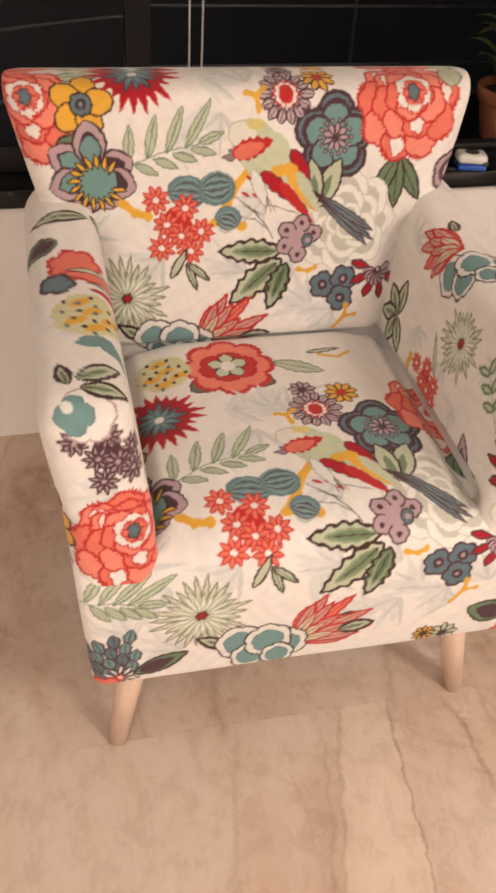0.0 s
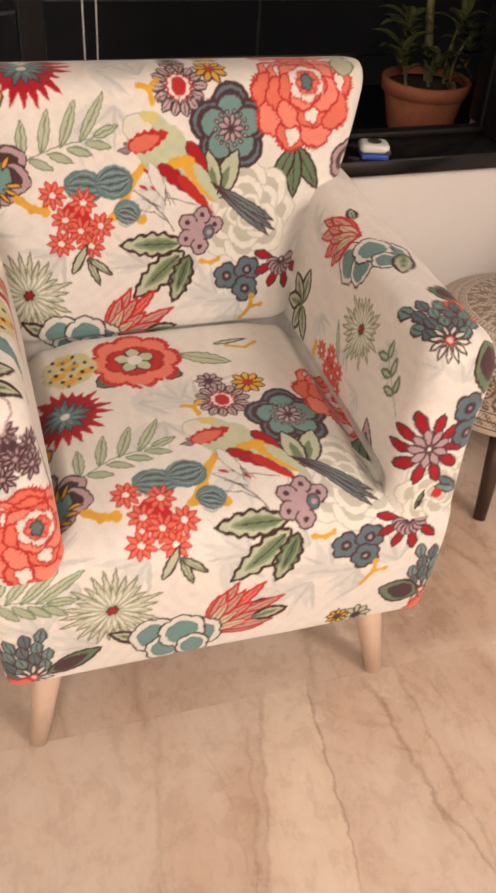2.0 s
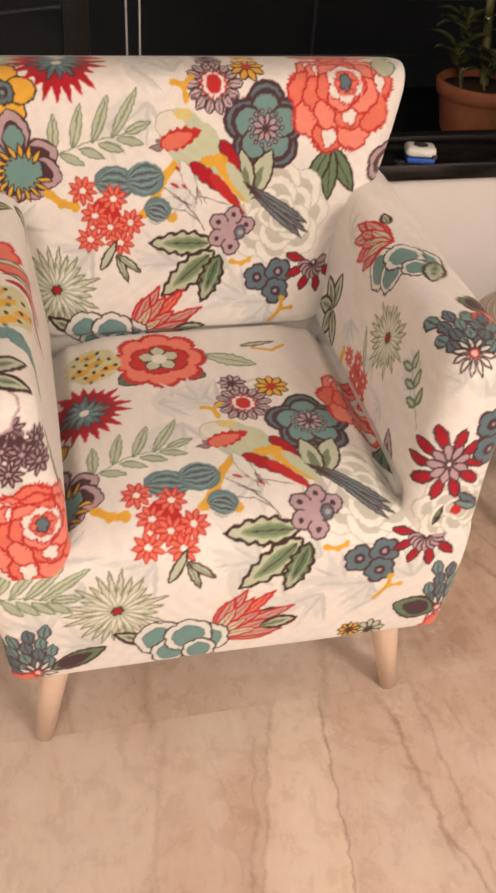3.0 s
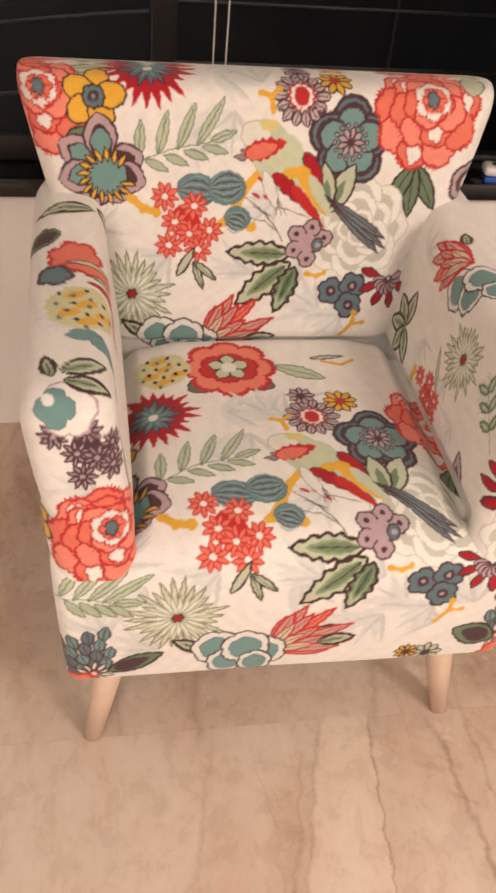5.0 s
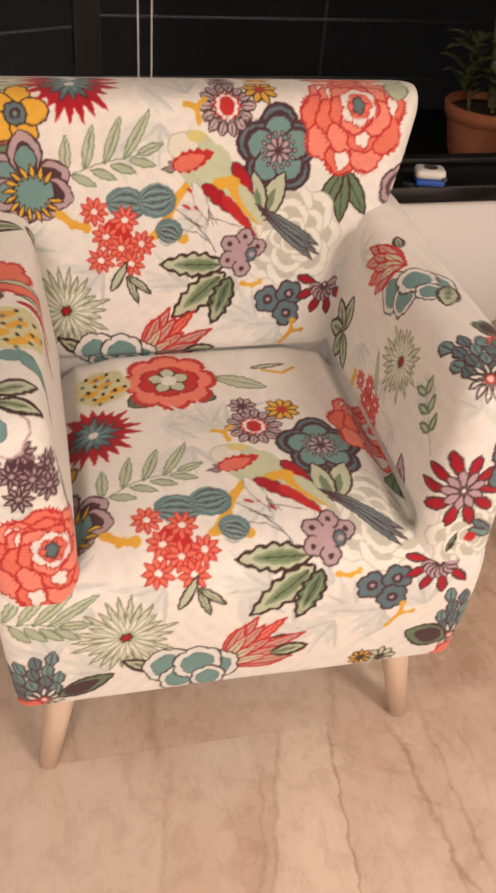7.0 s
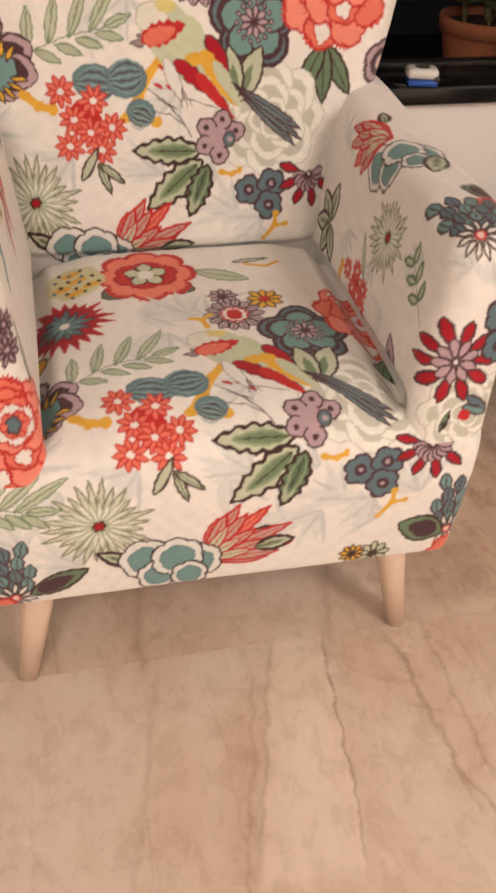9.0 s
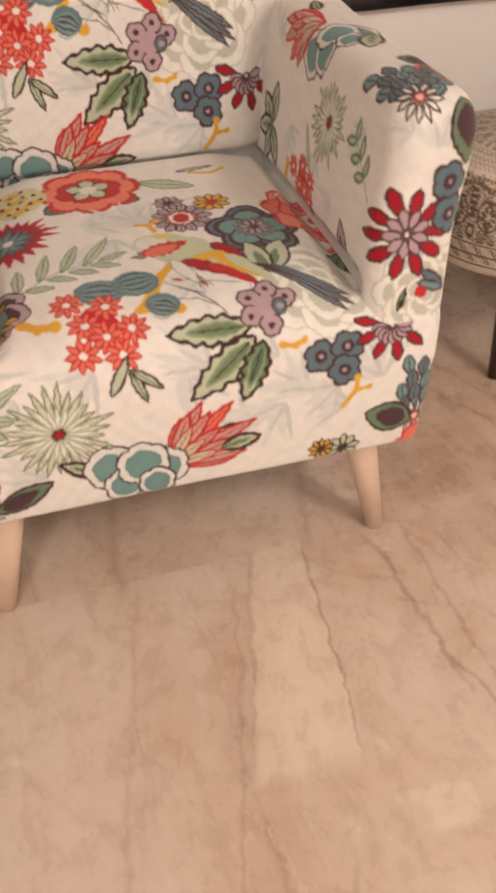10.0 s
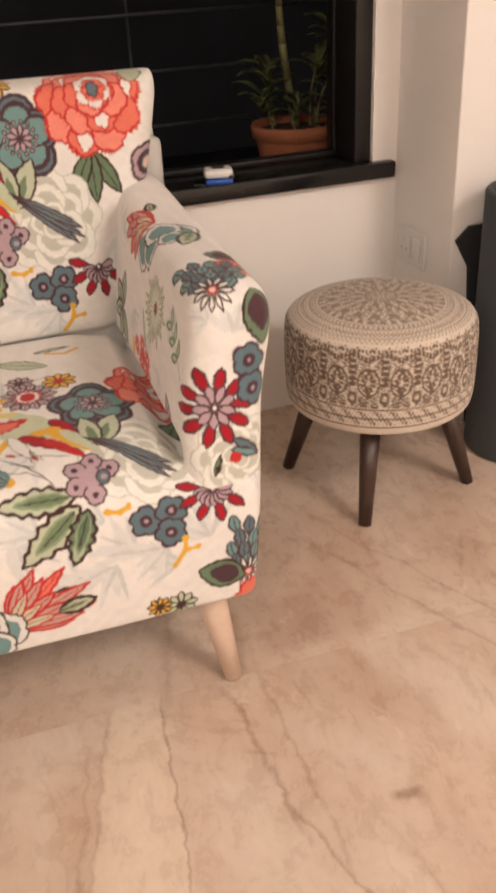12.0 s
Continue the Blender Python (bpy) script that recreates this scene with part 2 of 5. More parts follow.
def rod(bm, a, b, ra, rb, n=12):
    """Adds a tapered round bar from a to b."""
    a, b = Vector(a), Vector(b)
    q = (b - a).to_track_quat("Z", "Y")
    ends = []
    for c, r in ((a, ra), (b, rb)):
        ends.append([bm.verts.new(c + q @ Vector((r * math.cos(2 * math.pi * i / n), r * math.sin(2 * math.pi * i / n), 0))) for i in range(n)])
    for i in range(n):
        bm.faces.new((ends[0][i], ends[0][(i + 1) % n], ends[1][(i + 1) % n], ends[1][i]))
    bm.faces.new(ends[0][::-1])
    bm.faces.new(ends[1])
    return bm


def holder(name, m=None, **tags):
    ob = new(name)
    if m is not None:
        ob.matrix_world = m
    return tagged(ob, **tags)


# ---- the room: wall frame turned a little against the chair ----
ROOM = Matrix.Translation((0, 0.812, 0)) @ pose(0, 0, 0, 0, 0, 1.6)
SILL = 0.56
SIDE = 0.955


def setting(name, bm, material, label, category, smooth=False):
    ob = part(name, bm, material, None, "", smooth)
    ob.matrix_world = ROOM
    return tagged(ob, label, category, kind="structure")


floor = setting("floor", box(-2.6, 3.0, -3.6, 0.25, -0.08, -0.0012), MARBLE, "polished beige marble slab floor with brown veins", "floor")
for y0, y1, cuts in ((0.0019, 1.0, (-2.6, -1.9, -0.72, 1.3, 2.2, 3.0)), (-0.9, 0.0015, (-2.6, -1.9, -0.75, 0.93, 2.1, 3.0)), (-1.8, -0.9015, (-2.6, -1.35, -0.1, 1.15, 2.3, 3.0)), (-2.8, -1.8015, (-2.6, -1.9, -0.7, 0.5, 1.7, 3.0))):
    for x0, x1 in zip(cuts, cuts[1:]):
        slab = part("slab", box(x0 + 0.0002, x1 - 0.0002, y0, y1, -0.0011, 0.0), MARBLE, floor, "", False)
        slab.matrix_parent_inverse = ROOM.inverted()
setting("wall_north", box(-2.6, SIDE, 0, 0.22, 0, SILL - 0.035), WALL, "cream painted wall under the window sill", "wall")
setting("wall_pier", box(0.895, SIDE, 0, 0.22, SILL - 0.035, 2.7), WALL, "narrow cream painted wall strip beside the window", "wall")
setting("wall_lintel", box(-2.6, 0.895, 0, 0.22, 2.1, 2.7), WALL, "cream painted wall above the window", "wall")
setting("wall_east", box(SIDE, 3.0, -0.245, 0.22, 0, 2.7, 0.004), WALL, "cream painted projecting wall with a soft corner", "wall", True)
# unseen walls and ceiling, added to close the room for bounced light
setting("wall_west", box(-2.8, -2.6, -3.6, 0.25, 0, 2.7), WALL, "unseen cream side wall, added to bounce light", "wall")
setting("wall_far_east", box(3.0, 3.2, -3.6, 0.25, 0, 2.7), WALL, "unseen cream side wall, added to bounce light", "wall")
setting("wall_south", box(-2.8, 3.2, -3.8, -3.6, 0, 2.7), WALL, "unseen cream wall facing the window, added to bounce light", "wall")
setting("ceiling", box(-2.8, 3.2, -3.8, 0.25, 2.7, 2.8), CEILING, "unseen plain white ceiling, added to bounce light", "ceiling")

# ---- window ----
sill = setting("window_sill", box(-2.6, SIDE - 0.012, -0.022, 0.165, SILL - 0.035, SILL, 0.004), GRANITE, "polished black granite window sill", "window sill", True)
window = holder("window_1", ROOM, label="black framed window with dark night outside and a grille", category="window", kind="structure")
part("jamb", box(0.856, 0.895, 0.01, 0.12, SILL, 2.1, 0.003), BLACK_METAL, window, "black frame upright", True)
part("jamb_step", box(0.875, 0.894, 0.1205, 0.2, SILL, 2.1, 0.003), BLACK_METAL, window)
part("jamb_bead", box(0.8505, 0.8555, 0.108, 0.114, SILL, 2.03), BAR_METAL, window, "thin grey bead")
part("head", box(-2.6, 0.855, 0.01, 0.12, 2.03, 2.1, 0.003), BLACK_METAL, window)
part("meeting_stile", box(-0.15, -0.105, 0.05, 0.09, SILL + 0.004, 2.03, 0.003), BLACK_METAL, window, "dark meeting stile of the slid sash")
part("sash_rail", box(-2.6, -0.151, 0.055, 0.085, SILL + 0.004, SILL + 0.05, 0.003), BLACK_METAL, window)
part("track", box(-2.6, 0.8555, 0.1, 0.13, SILL + 0.0005, SILL + 0.012, 0.002), BLACK_METAL, window, "sliding track")
pane = part("pane", box(-2.6, -0.151, 0.068, 0.072, SILL + 0.051, 2.03), GLASS, window, "glass with night behind")
pane.visible_shadow = False
for k in range(12):
    z = 0.542 + 0.146 * k
    part("grille_bar", rod(bmesh.new(), (-2.6, 0.8, z), (2.2, 0.8, z), 0.004, 0.004, 8), BAR_METAL, window)
for x in (-1.85, -1.05, -0.25, 0.56, 1.36):
    part("grille_upright", rod(bmesh.new(), (x, 0.808, 0.45), (x, 0.808, 2.1), 0.004, 0.004, 8), BAR_METAL, window)
setting("ledge", box(-2.6, 2.2, 0.2155, 0.83, 0.388, 0.448, 0.004), GRANITE, "dark stone ledge outside the window", "ledge", True)
back = setting("backdrop", box(-3.4, 3.2, 1.9, 1.95, -0.5, 3.5), NIGHT, "dark backdrop for the night outside, with a faint added glow", "backdrop")

# ---- blind cord ----
def blind_cord(x, y, sway):
    bm = bmesh.new()
    z, k = 0.575, 0
    while z < 2.03:
        c = Vector((x + sway * math.sin(2.2 * z + 1), y, z))
        bmesh.ops.create_icosphere(bm, subdivisions=1, radius=0.0021, matrix=Matrix.Translation(c))
        z += 0.0043
    return bm


cord = holder("blind_cord", ROOM, label="white beaded blind cord hanging before the dark window", category="cord")
part("strand", blind_cord(-0.050, -0.012, 0.0025), BEADS, cord)
part("strand", blind_cord(-0.026, -0.012, -0.002), BEADS, cord)


# ---- pot plant ----
def blade(bm, root, way, length, width, droop, seed):
    """A pointed, folded leaf blade that arches from its root."""
    rnd = random.Random(seed)
    way = Vector(way).normalized()
    side = way.cross(Vector((0, 0, 1))).normalized()
    rows = []
    for i in range(8):
        s = i / 7
        c = Vector(root) + way * (length * s) + Vector((0, 0, -droop * s * s * length))
        w = width * (math.sin(math.pi * min(0.98, 0.12 + 0.88 * s)) ** 0.8) * 0.5
        lift = Vector((0, 0, 0.25 * w))
        rows.append([bm.verts.new(c - side * w + lift), bm.verts.new(c), bm.verts.new(c + side * w + lift)])
    for a, b in zip(rows, rows[1:]):
        bm.faces.new((a[0], a[1], b[1], b[0]))
        bm.faces.new((a[1], a[2], b[2], b[1]))
    bmesh.ops.solidify(bm, geom=bm.faces[-14:], thickness=0.0006)


pot_at = (0.901, 0.463)
pot = holder("potted_plant", ROOM @ Matrix.Translation((*pot_at, 0.448)) @ Matrix.Scale(1.41, 4), label="leggy green plant in a terracotta pot on the outer ledge", category="plant")
part("pot", lathe([(0.058, 0.0), (0.06, 0.003), (0.073, 0.062), (0.0735, 0.064), (0.079, 0.066), (0.0815, 0.086), (0.079, 0.09), (0.073, 0.089), (0.071, 0.075)], 64, wobble=0.004), TERRACOTTA, pot, "terracotta pot with a rolled rim")
part("soil", lathe([(0.0715, 0.06), (0.0715, 0.076), (0.04, 0.081), (0.01, 0.083)], 40), SOIL, pot)
bm = bmesh.new()
last = Vector((0.005, 0.0, 0.075))
for i in range(14):
    s = (i + 1) / 14
    c = Vector((0.005 - 0.03 * math.sin(2.4 * s), 0.004 * math.sin(5 * s), 0.075 + 0.42 * s))
    rod(bm, last, c, 0.0085 - 0.004 * (s - 1 / 14), 0.0085 - 0.004 * s, 10)
    last = c
part("stem", bm, STALK, pot)
rnd = random.Random(5)
for i, (x, y, h, lean) in enumerate(((-0.045, -0.01, 0.07, -0.25), (0.028, -0.015, 0.12, 0.15), (0.05, 0.015, 0.17, 0.2), (-0.01, -0.03, 0.06, 0.1), (-0.03, 0.02, 0.11, -0.1), (0.045, -0.01, 0.09, 0.3))):
    bm = bmesh.new()
    last = Vector((x, y, 0.075))
    for k in range(5):
        s = (k + 1) / 5
        c = Vector((x + lean * h * s * s, y + 0.01 * math.sin(3 * s), 0.075 + h * s))
        rod(bm, last, c, 0.0032 - 0.001 * s, 0.003 - 0.001 * s, 8)
        last = c
    part("shoot", bm, STALK, pot)
    for k in range(9):
        bm = bmesh.new()
        a = k * 2.4 + i
        blade(bm, last - Vector((0, 0, 0.004 * k)), (math.cos(a), math.sin(a), 0.75 + 0.3 * rnd.random()), 0.05 + 0.04 * rnd.random(), 0.023, 0.45, k)
        part("leaf", bm, LEAF, pot)
for k in range(4):
    bm = bmesh.new()
    a = -1.6 + k * 0.8
    blade(bm, (0.03 + 0.008 * k, -0.02, 0.085 + 0.012 * k), (math.cos(a), math.sin(a), 0.5), 0.038, 0.02, 0.9, k)
    part("dry_leaf", bm, DRY_LEAF, pot, "withered yellow leaf")

# ---- tape measure and white bottle on the sill ----
tape = holder("tape_measure", ROOM @ Matrix.Translation((0.536, 0.002, SILL)) @ pose(0, 0, 0, 0, 0, -14) @ Matrix.Diagonal((1.13, 1.13, 0.86, 1)), label="white and blue pocket tape measure on the black sill", category="tape measure")
part("case", box(-0.027, 0.027, -0.02, 0.02, 0.013, 0.036, 0.009, 4), WHITE_PLASTIC, tape)
part("base", box(-0.024, 0.026, -0.0205, 0.0205, 0.0, 0.0128, 0.003, 3), BLUE_PLASTIC, tape, "blue lower case")
part("label", lathe([(0.013, 0.0362), (0.013, 0.0366), (0.0125, 0.0369)], 32), GREY_PLASTIC, tape, "grey round label")
part("lock_button", box(0.019, 0.0285, -0.0212, -0.012, 0.012, 0.022, 0.002, 2), GREY_PLASTIC, tape)
part("tape_tip", box(-0.046, -0.026, -0.019, -0.007, 0.0, 0.0012), BAR_METAL, tape, "steel tape end")

bottle = holder("white_bottle", ROOM @ Matrix.Translation((0.398, 0.03, SILL)), label="plain white plastic bottle on the sill behind the chair", category="bottle")
part("body", lathe([(0.024, 0), (0.0265, 0.003), (0.0275, 0.03), (0.0275, 0.088), (0.025, 0.097), (0.014, 0.104)], 40), WHITE_PLASTIC, bottle)
part("cap", lathe([(0.0135, 0.1045), (0.0135, 0.118), (0.012, 0.12)], 32), WHITE_PLASTIC, bottle)

# ---- socket plate on the projecting wall ----
socket = holder("wall_socket", ROOM, label="white socket plate with switch on the cream wall", category="socket")
part("plate", box(SIDE - 0.010, SIDE - 0.0005, -0.152, -0.032, 0.345, 0.427, 0.003, 3), WHITE_PLASTIC, socket)
part("switch", box(SIDE - 0.015, SIDE - 0.0102, -0.14, -0.112, 0.362, 0.41, 0.002, 2), WHITE_PLASTIC, socket)
part("outlet", box(SIDE - 0.0135, SIDE - 0.0102, -0.10, -0.048, 0.36, 0.412, 0.002, 2), WHITE_PLASTIC, socket)
for k, (y, z) in enumerate(((-0.074, 0.401), (-0.085, 0.379), (-0.063, 0.379))):
    part("pin_hole", rod(bmesh.new(), (SIDE - 0.0139, y, z), (SIDE - 0.0134, y, z), 0.0018, 0.0018, 12), GREY_PLASTIC, socket)

# ---- rolled mat and black bag ----
mat_roll = holder("rolled_mat", pose(1.082, 0.464, 0), label="dark grey rolled foam mat standing upright on the floor", category="mat")
part("roll", lathe([(0.108, 0), (0.112, 0.004), (0.112, 0.556), (0.108, 0.561), (0.09, 0.561), (0.088, 0.556), (0.06, 0.556)], 72), GREY_ROLL, mat_roll)
bm = bmesh.new()
rings = []
for i in range(160):
    a = i * 0.16
    r = 0.012 + 0.0035 * a
    rings.append([bm.verts.new((q * math.cos(a), q * math.sin(a), z)) for q, z in ((r, 0.5562), (r, 0.563), (r + 0.009, 0.563), (r + 0.009, 0.5562))])
for a, b in zip(rings, rings[1:]):
    for i in range(4):
        bm.faces.new((a[i], a[(i + 1) % 4], b[(i + 1) % 4], b[i]))
part("coil", bm, GREY_ROLL, mat_roll)

bm = bmesh.new()
front = [bm.verts.new(c) for c in ((0.0, 0, 0.44), (0.03, 0, 0.468), (0.2, 0, 0.468), (0.2, 0, 0.0), (0.06, 0, 0.0), (0.034, 0, 0.38))]
face = bm.faces.new(front)
made = bmesh.ops.extrude_face_region(bm, geom=[face])
bmesh.ops.translate(bm, vec=(0, 0.009, 0), verts=[v for v in made["geom"] if isinstance(v, bmesh.types.BMVert)])
bmesh.ops.recalc_face_normals(bm, faces=bm.faces)
bmesh.ops.bevel(bm, geom=bm.edges[:], offset=0.002, segments=2, profile=0.5, affect="EDGES")
bag = part("flat_bag", bm, BLACK_CLOTH)
bag.matrix_world = pose(0.966, 0.580, 0, 0, 0, 1.6)
tagged(bag, "flat black cloth bag leaning on the wall behind the mat", "bag")

# ---- armchair: dense cloth surfaces ----
def smooth_line(points, step):
    """A smooth curve through the points, sampled at even steps."""
    p = np.array(points, float)
    p = np.vstack([2 * p[0] - p[1], p, 2 * p[-1] - p[-2]])
    out = []
    for i in range(1, len(p) - 2):
        t = np.linspace(0, 1, 40, endpoint=False)[:, None]
        a, b, c, d = p[i - 1], p[i], p[i + 1], p[i + 2]
        out.append(0.5 * (2 * b + (c - a) * t + (2 * a - 5 * b + 4 * c - d) * t ** 2 + (3 * b - a - 3 * c + d) * t ** 3))
    out = np.vstack(out + [p[-2:-1]])
    s = np.concatenate([[0], np.cumsum(np.linalg.norm(np.diff(out, axis=0), axis=1))])
    n = int(s[-1] / step) + 1
    at = np.linspace(0, s[-1], n)
    return np.stack([np.interp(at, s, out[:, k]) for k in range(out.shape[1])], 1), at


def ease(x, a, b):
    t = np.clip((x - a) / (b - a), 0, 1)
    return t * t * (3 - 2 * t)


class Surface:
    """A grid of points (rows x columns) with cloth coordinates and a printed colour at every point."""

    def __init__(self, grid, uv, closed, flip=False):
        if flip:
            grid, uv = grid[:, ::-1], uv[:, ::-1]
        self.shape = grid.shape[:2]
        self.closed = closed
        self.co = grid.reshape(-1, 3)
        self.uv = uv.reshape(-1, 2)
        du = np.roll(grid, -1, 1) - np.roll(grid, 1, 1)
        dv = np.gradient(grid, axis=0)
        n = np.cross(du, dv).reshape(-1, 3)
        self.nor = n / np.maximum(np.linalg.norm(n, axis=1), 1e-9)[:, None]
        self.col = np.zeros((len(self.co), 3))

    def build(self, name, parent, label=""):
        r, c = self.shape
        i = np.arange(r * c).reshape(r, c)
        if self.closed:
            right = np.roll(i, -1, 1)
        else:
            right, i = i[:, 1:], i[:, :-1]
        quads = np.stack([i[:-1], right[:-1], right[1:], i[1:]], -1).reshape(-1, 4)
        me = bpy.data.meshes.new(name)
        me.vertices.add(len(self.co))
        me.vertices.foreach_set("co", self.co.ravel())
        me.loops.add(quads.size)
        me.loops.foreach_set("vertex_index", quads.ravel().astype(np.int32))
        me.polygons.add(len(quads))
        me.polygons.foreach_set("loop_start", np.arange(0, quads.size, 4, dtype=np.int32))
        me.polygons.foreach_set("use_smooth", np.ones(len(quads), bool))
        me.update(calc_edges=True)
        a = me.attributes.new("print", "FLOAT_COLOR", "POINT")
        rgba = np.ones((len(self.co), 4), np.float32)
        rgba[:, :3] = self.col
        a.data.foreach_set("color", rgba.ravel())
        me.materials.append(CLOTH)
        ob = new(name, me)
        ob.parent = parent
        if label:
            ob["label"] = label
        return ob


CX = 0.006   # middle of the chair
STEP = 0.0016


def creases(x, y, seed, size):
    """Soft uneven relief of stuffed cloth, in metres."""
    r = np.random.RandomState(seed)
    out = np.zeros_like(x)
    for k in range(9):
        a, f = r.uniform(0, 6.28), r.uniform(6, 26)
        out += np.sin(f * (x * np.cos(a) + y * np.sin(a)) + r.uniform(0, 6.28)) / f * 6
    return out * size / 3


def seat_surface():
    """Seat and front rail in one run of cloth, from the crease at the back to the bottom edge."""
    line, s = smooth_line([(0.45, 0.365), (0.447, 0.405), (0.439, 0.431), (0.422, 0.4395), (0.38, 0.44), (0.33, 0.438), (0.2, 0.436), (0.1, 0.432), (0.04, 0.424), (0.0, 0.408),
                           (-0.024, 0.378), (-0.033, 0.34), (-0.036, 0.29), (-0.035, 0.24), (-0.033, 0.202), (-0.028, 0.188), (-0.008, 0.183), (0.06, 0.184)], STEP)
    half = 0.352
    u = np.linspace(-half, half, int(2 * half / STEP))
    U, S = np.meshgrid(u, s)
    Y, Z = np.repeat(line[:, :1], len(u), 1), np.repeat(line[:, 1:], len(u), 1)
    W = np.where(U < 0, 0.3165, 0.3055) + (Z - 0.2) * np.where(U < 0, 0.06, 0.095)
    r = 0.022
    over = np.clip(np.abs(U) - (W - r), 0, None)
    ang = np.clip(over / r, 0, math.pi / 2)
    X = np.sign(U) * (np.minimum(np.abs(U), W - r) + r * np.sin(ang))
    front = ease(-Y, -0.05, 0.02)
    back = r * (1 - np.cos(ang)) + np.clip(over - r * math.pi / 2, 0, None)
    Y = Y + back * front
    Z = Z - back * (1 - front) * 0.6
    Z = Z - (0.012 * ease(np.abs(U), 0.13, 0.2) + 0.03 * ease(np.abs(U), 0.195, 0.235) * ease(Y, 0.0, 0.06)) * ease(Z, 0.36, 0.42)
    bulge = creases(U * 1.2, S, 3, 0.0022)
    Y = Y - bulge * front
    Z = Z + bulge * (1 - front) * ease(Z, 0.39, 0.42)
    crease_at = s[np.argmin(np.abs(line[:, 0] - 0.385))]
    return Surface(np.stack([X + CX, Y, Z], -1), np.stack([U, crease_at - S], -1), False, True)


def ring_loft(zs, inset, shape, marks, round_by=0.028, side_inset=1.0):
    """Stacked rounded rectangles. shape(z) gives x0, x1, y0, y1; inset(k) draws row k in; marks: shares of the sides' points."""
    rows, us = [], []
    for k, z in enumerate(zs):
        x0, x1, y0, y1 = shape(z)
        d = inset[k]
        x0, x1, y0, y1 = x0 + d * side_inset, x1 - d * side_inset, y0 + d, y1 - d
        w, h = (x1 - x0) / 2, (y1 - y0) / 2
        r = max(0.0004, min(round_by - 0.5 * min(d, round_by), w * 0.98, h * 0.98))
        pts = []
        cx, cy = (x0 + x1) / 2, (y0 + y1) / 2
        # counter-clockwise from the middle of the rear side: left side, front, right side, rear
        runs = (((cx, y1), (x0 + r, y1), marks[0]), ((x0 + r, y1), None, marks[4], (x0 + r, y1 - r), 90), ((x0, y1 - r), (x0, y0 + r), marks[1]),
                ((x0, y0 + r), None, marks[4], (x0 + r, y0 + r), 180), ((x0 + r, y0), (x1 - r, y0), marks[2]), (None, None, marks[4], (x1 - r, y0 + r), 270),
                ((x1, y0 + r), (x1, y1 - r), marks[3]), (None, None, marks[4], (x1 - r, y1 - r), 360), ((x1 - r, y1), (cx, y1), marks[0]))
        for run in runs:
            t = np.arange(run[2]) / run[2]
            if len(run) == 3:
                a, b = np.array(run[0]), np.array(run[1])
                pts.append(a + (b - a) * t[:, None])
            else:
                a = np.radians(run[4] + 90 * t)
                pts.append(np.stack([run[3][0] + r * np.cos(a), run[3][1] + r * np.sin(a)], 1))
        p = np.vstack(pts)
        rows.append(np.column_stack([p, np.full(len(p), z)]))
        mid = len(p) // 2
        s = np.concatenate([[0], np.cumsum(np.linalg.norm(np.diff(p, axis=0), axis=1))])
        us.append(s)
    return np.array(rows), np.array(us)


def back_surface():
    """Upright back, flaring towards the top, with a rounded top edge."""
    front = np.array([(0.38, 0.448), (0.43, 0.446), (0.442, 0.438), (0.455, 0.437), (0.49, 0.444), (0.55, 0.457), (0.65, 0.47), (0.74, 0.484), (0.79, 0.496), (0.83, 0.504)])
    wide = np.array([(0.38, 0.280), (0.50, 0.288), (0.60, 0.304), (0.70, 0.331), (0.79, 0.354), (0.83, 0.358)])
    zs = list(np.arange(0.38, 0.792, STEP))
    inset = [0.0] * len(zs)
    deep = 0.05
    for k in range(1, 41):
        a = math.pi / 2 * k / 40
        zs.append(0.792 + 0.034 * math.sin(a) ** 0.7)
        inset.append(deep * 0.995 * (1 - max(0.0, math.cos(a)) ** 0.62))

    def shape(z):
        y = np.interp(z, front[:, 0], front[:, 1])
        w = np.interp(z, wide[:, 0], wide[:, 1])
        return -w, w, y, max(y + 0.1, 0.602)

    grid, _ = ring_loft(zs, inset, shape, (30, 30, 430, 30, 22), 0.042, 0.22)
    X, Y, Z = grid[..., 0], grid[..., 1], grid[..., 2]
    steps = np.linalg.norm(np.diff(grid[:, grid.shape[1] // 2], axis=0), axis=1)
    v = np.concatenate([[0], np.cumsum(steps)])
    V = np.repeat(v[:, None], X.shape[1], 1)
    face = ease(0.53 - Y, 0, 0.05)
    Y = Y - face * (creases(X, Z, 8, 0.0025) + 0.012 * (1 - (X / 0.36) ** 2) * ease(Z, 0.4, 0.5)
                    - 0.03 * ease(np.abs(X), 0.2, 0.265) * ease(0.64 - Z, 0.0, 0.06) - 0.006 * ease(0.45 - Z, 0, 0.028))
    v0 = np.interp(0.435, zs, v)
    return Surface(np.stack([X - 0.003, Y, Z], -1), np.stack([X, V - v0], -1), True)


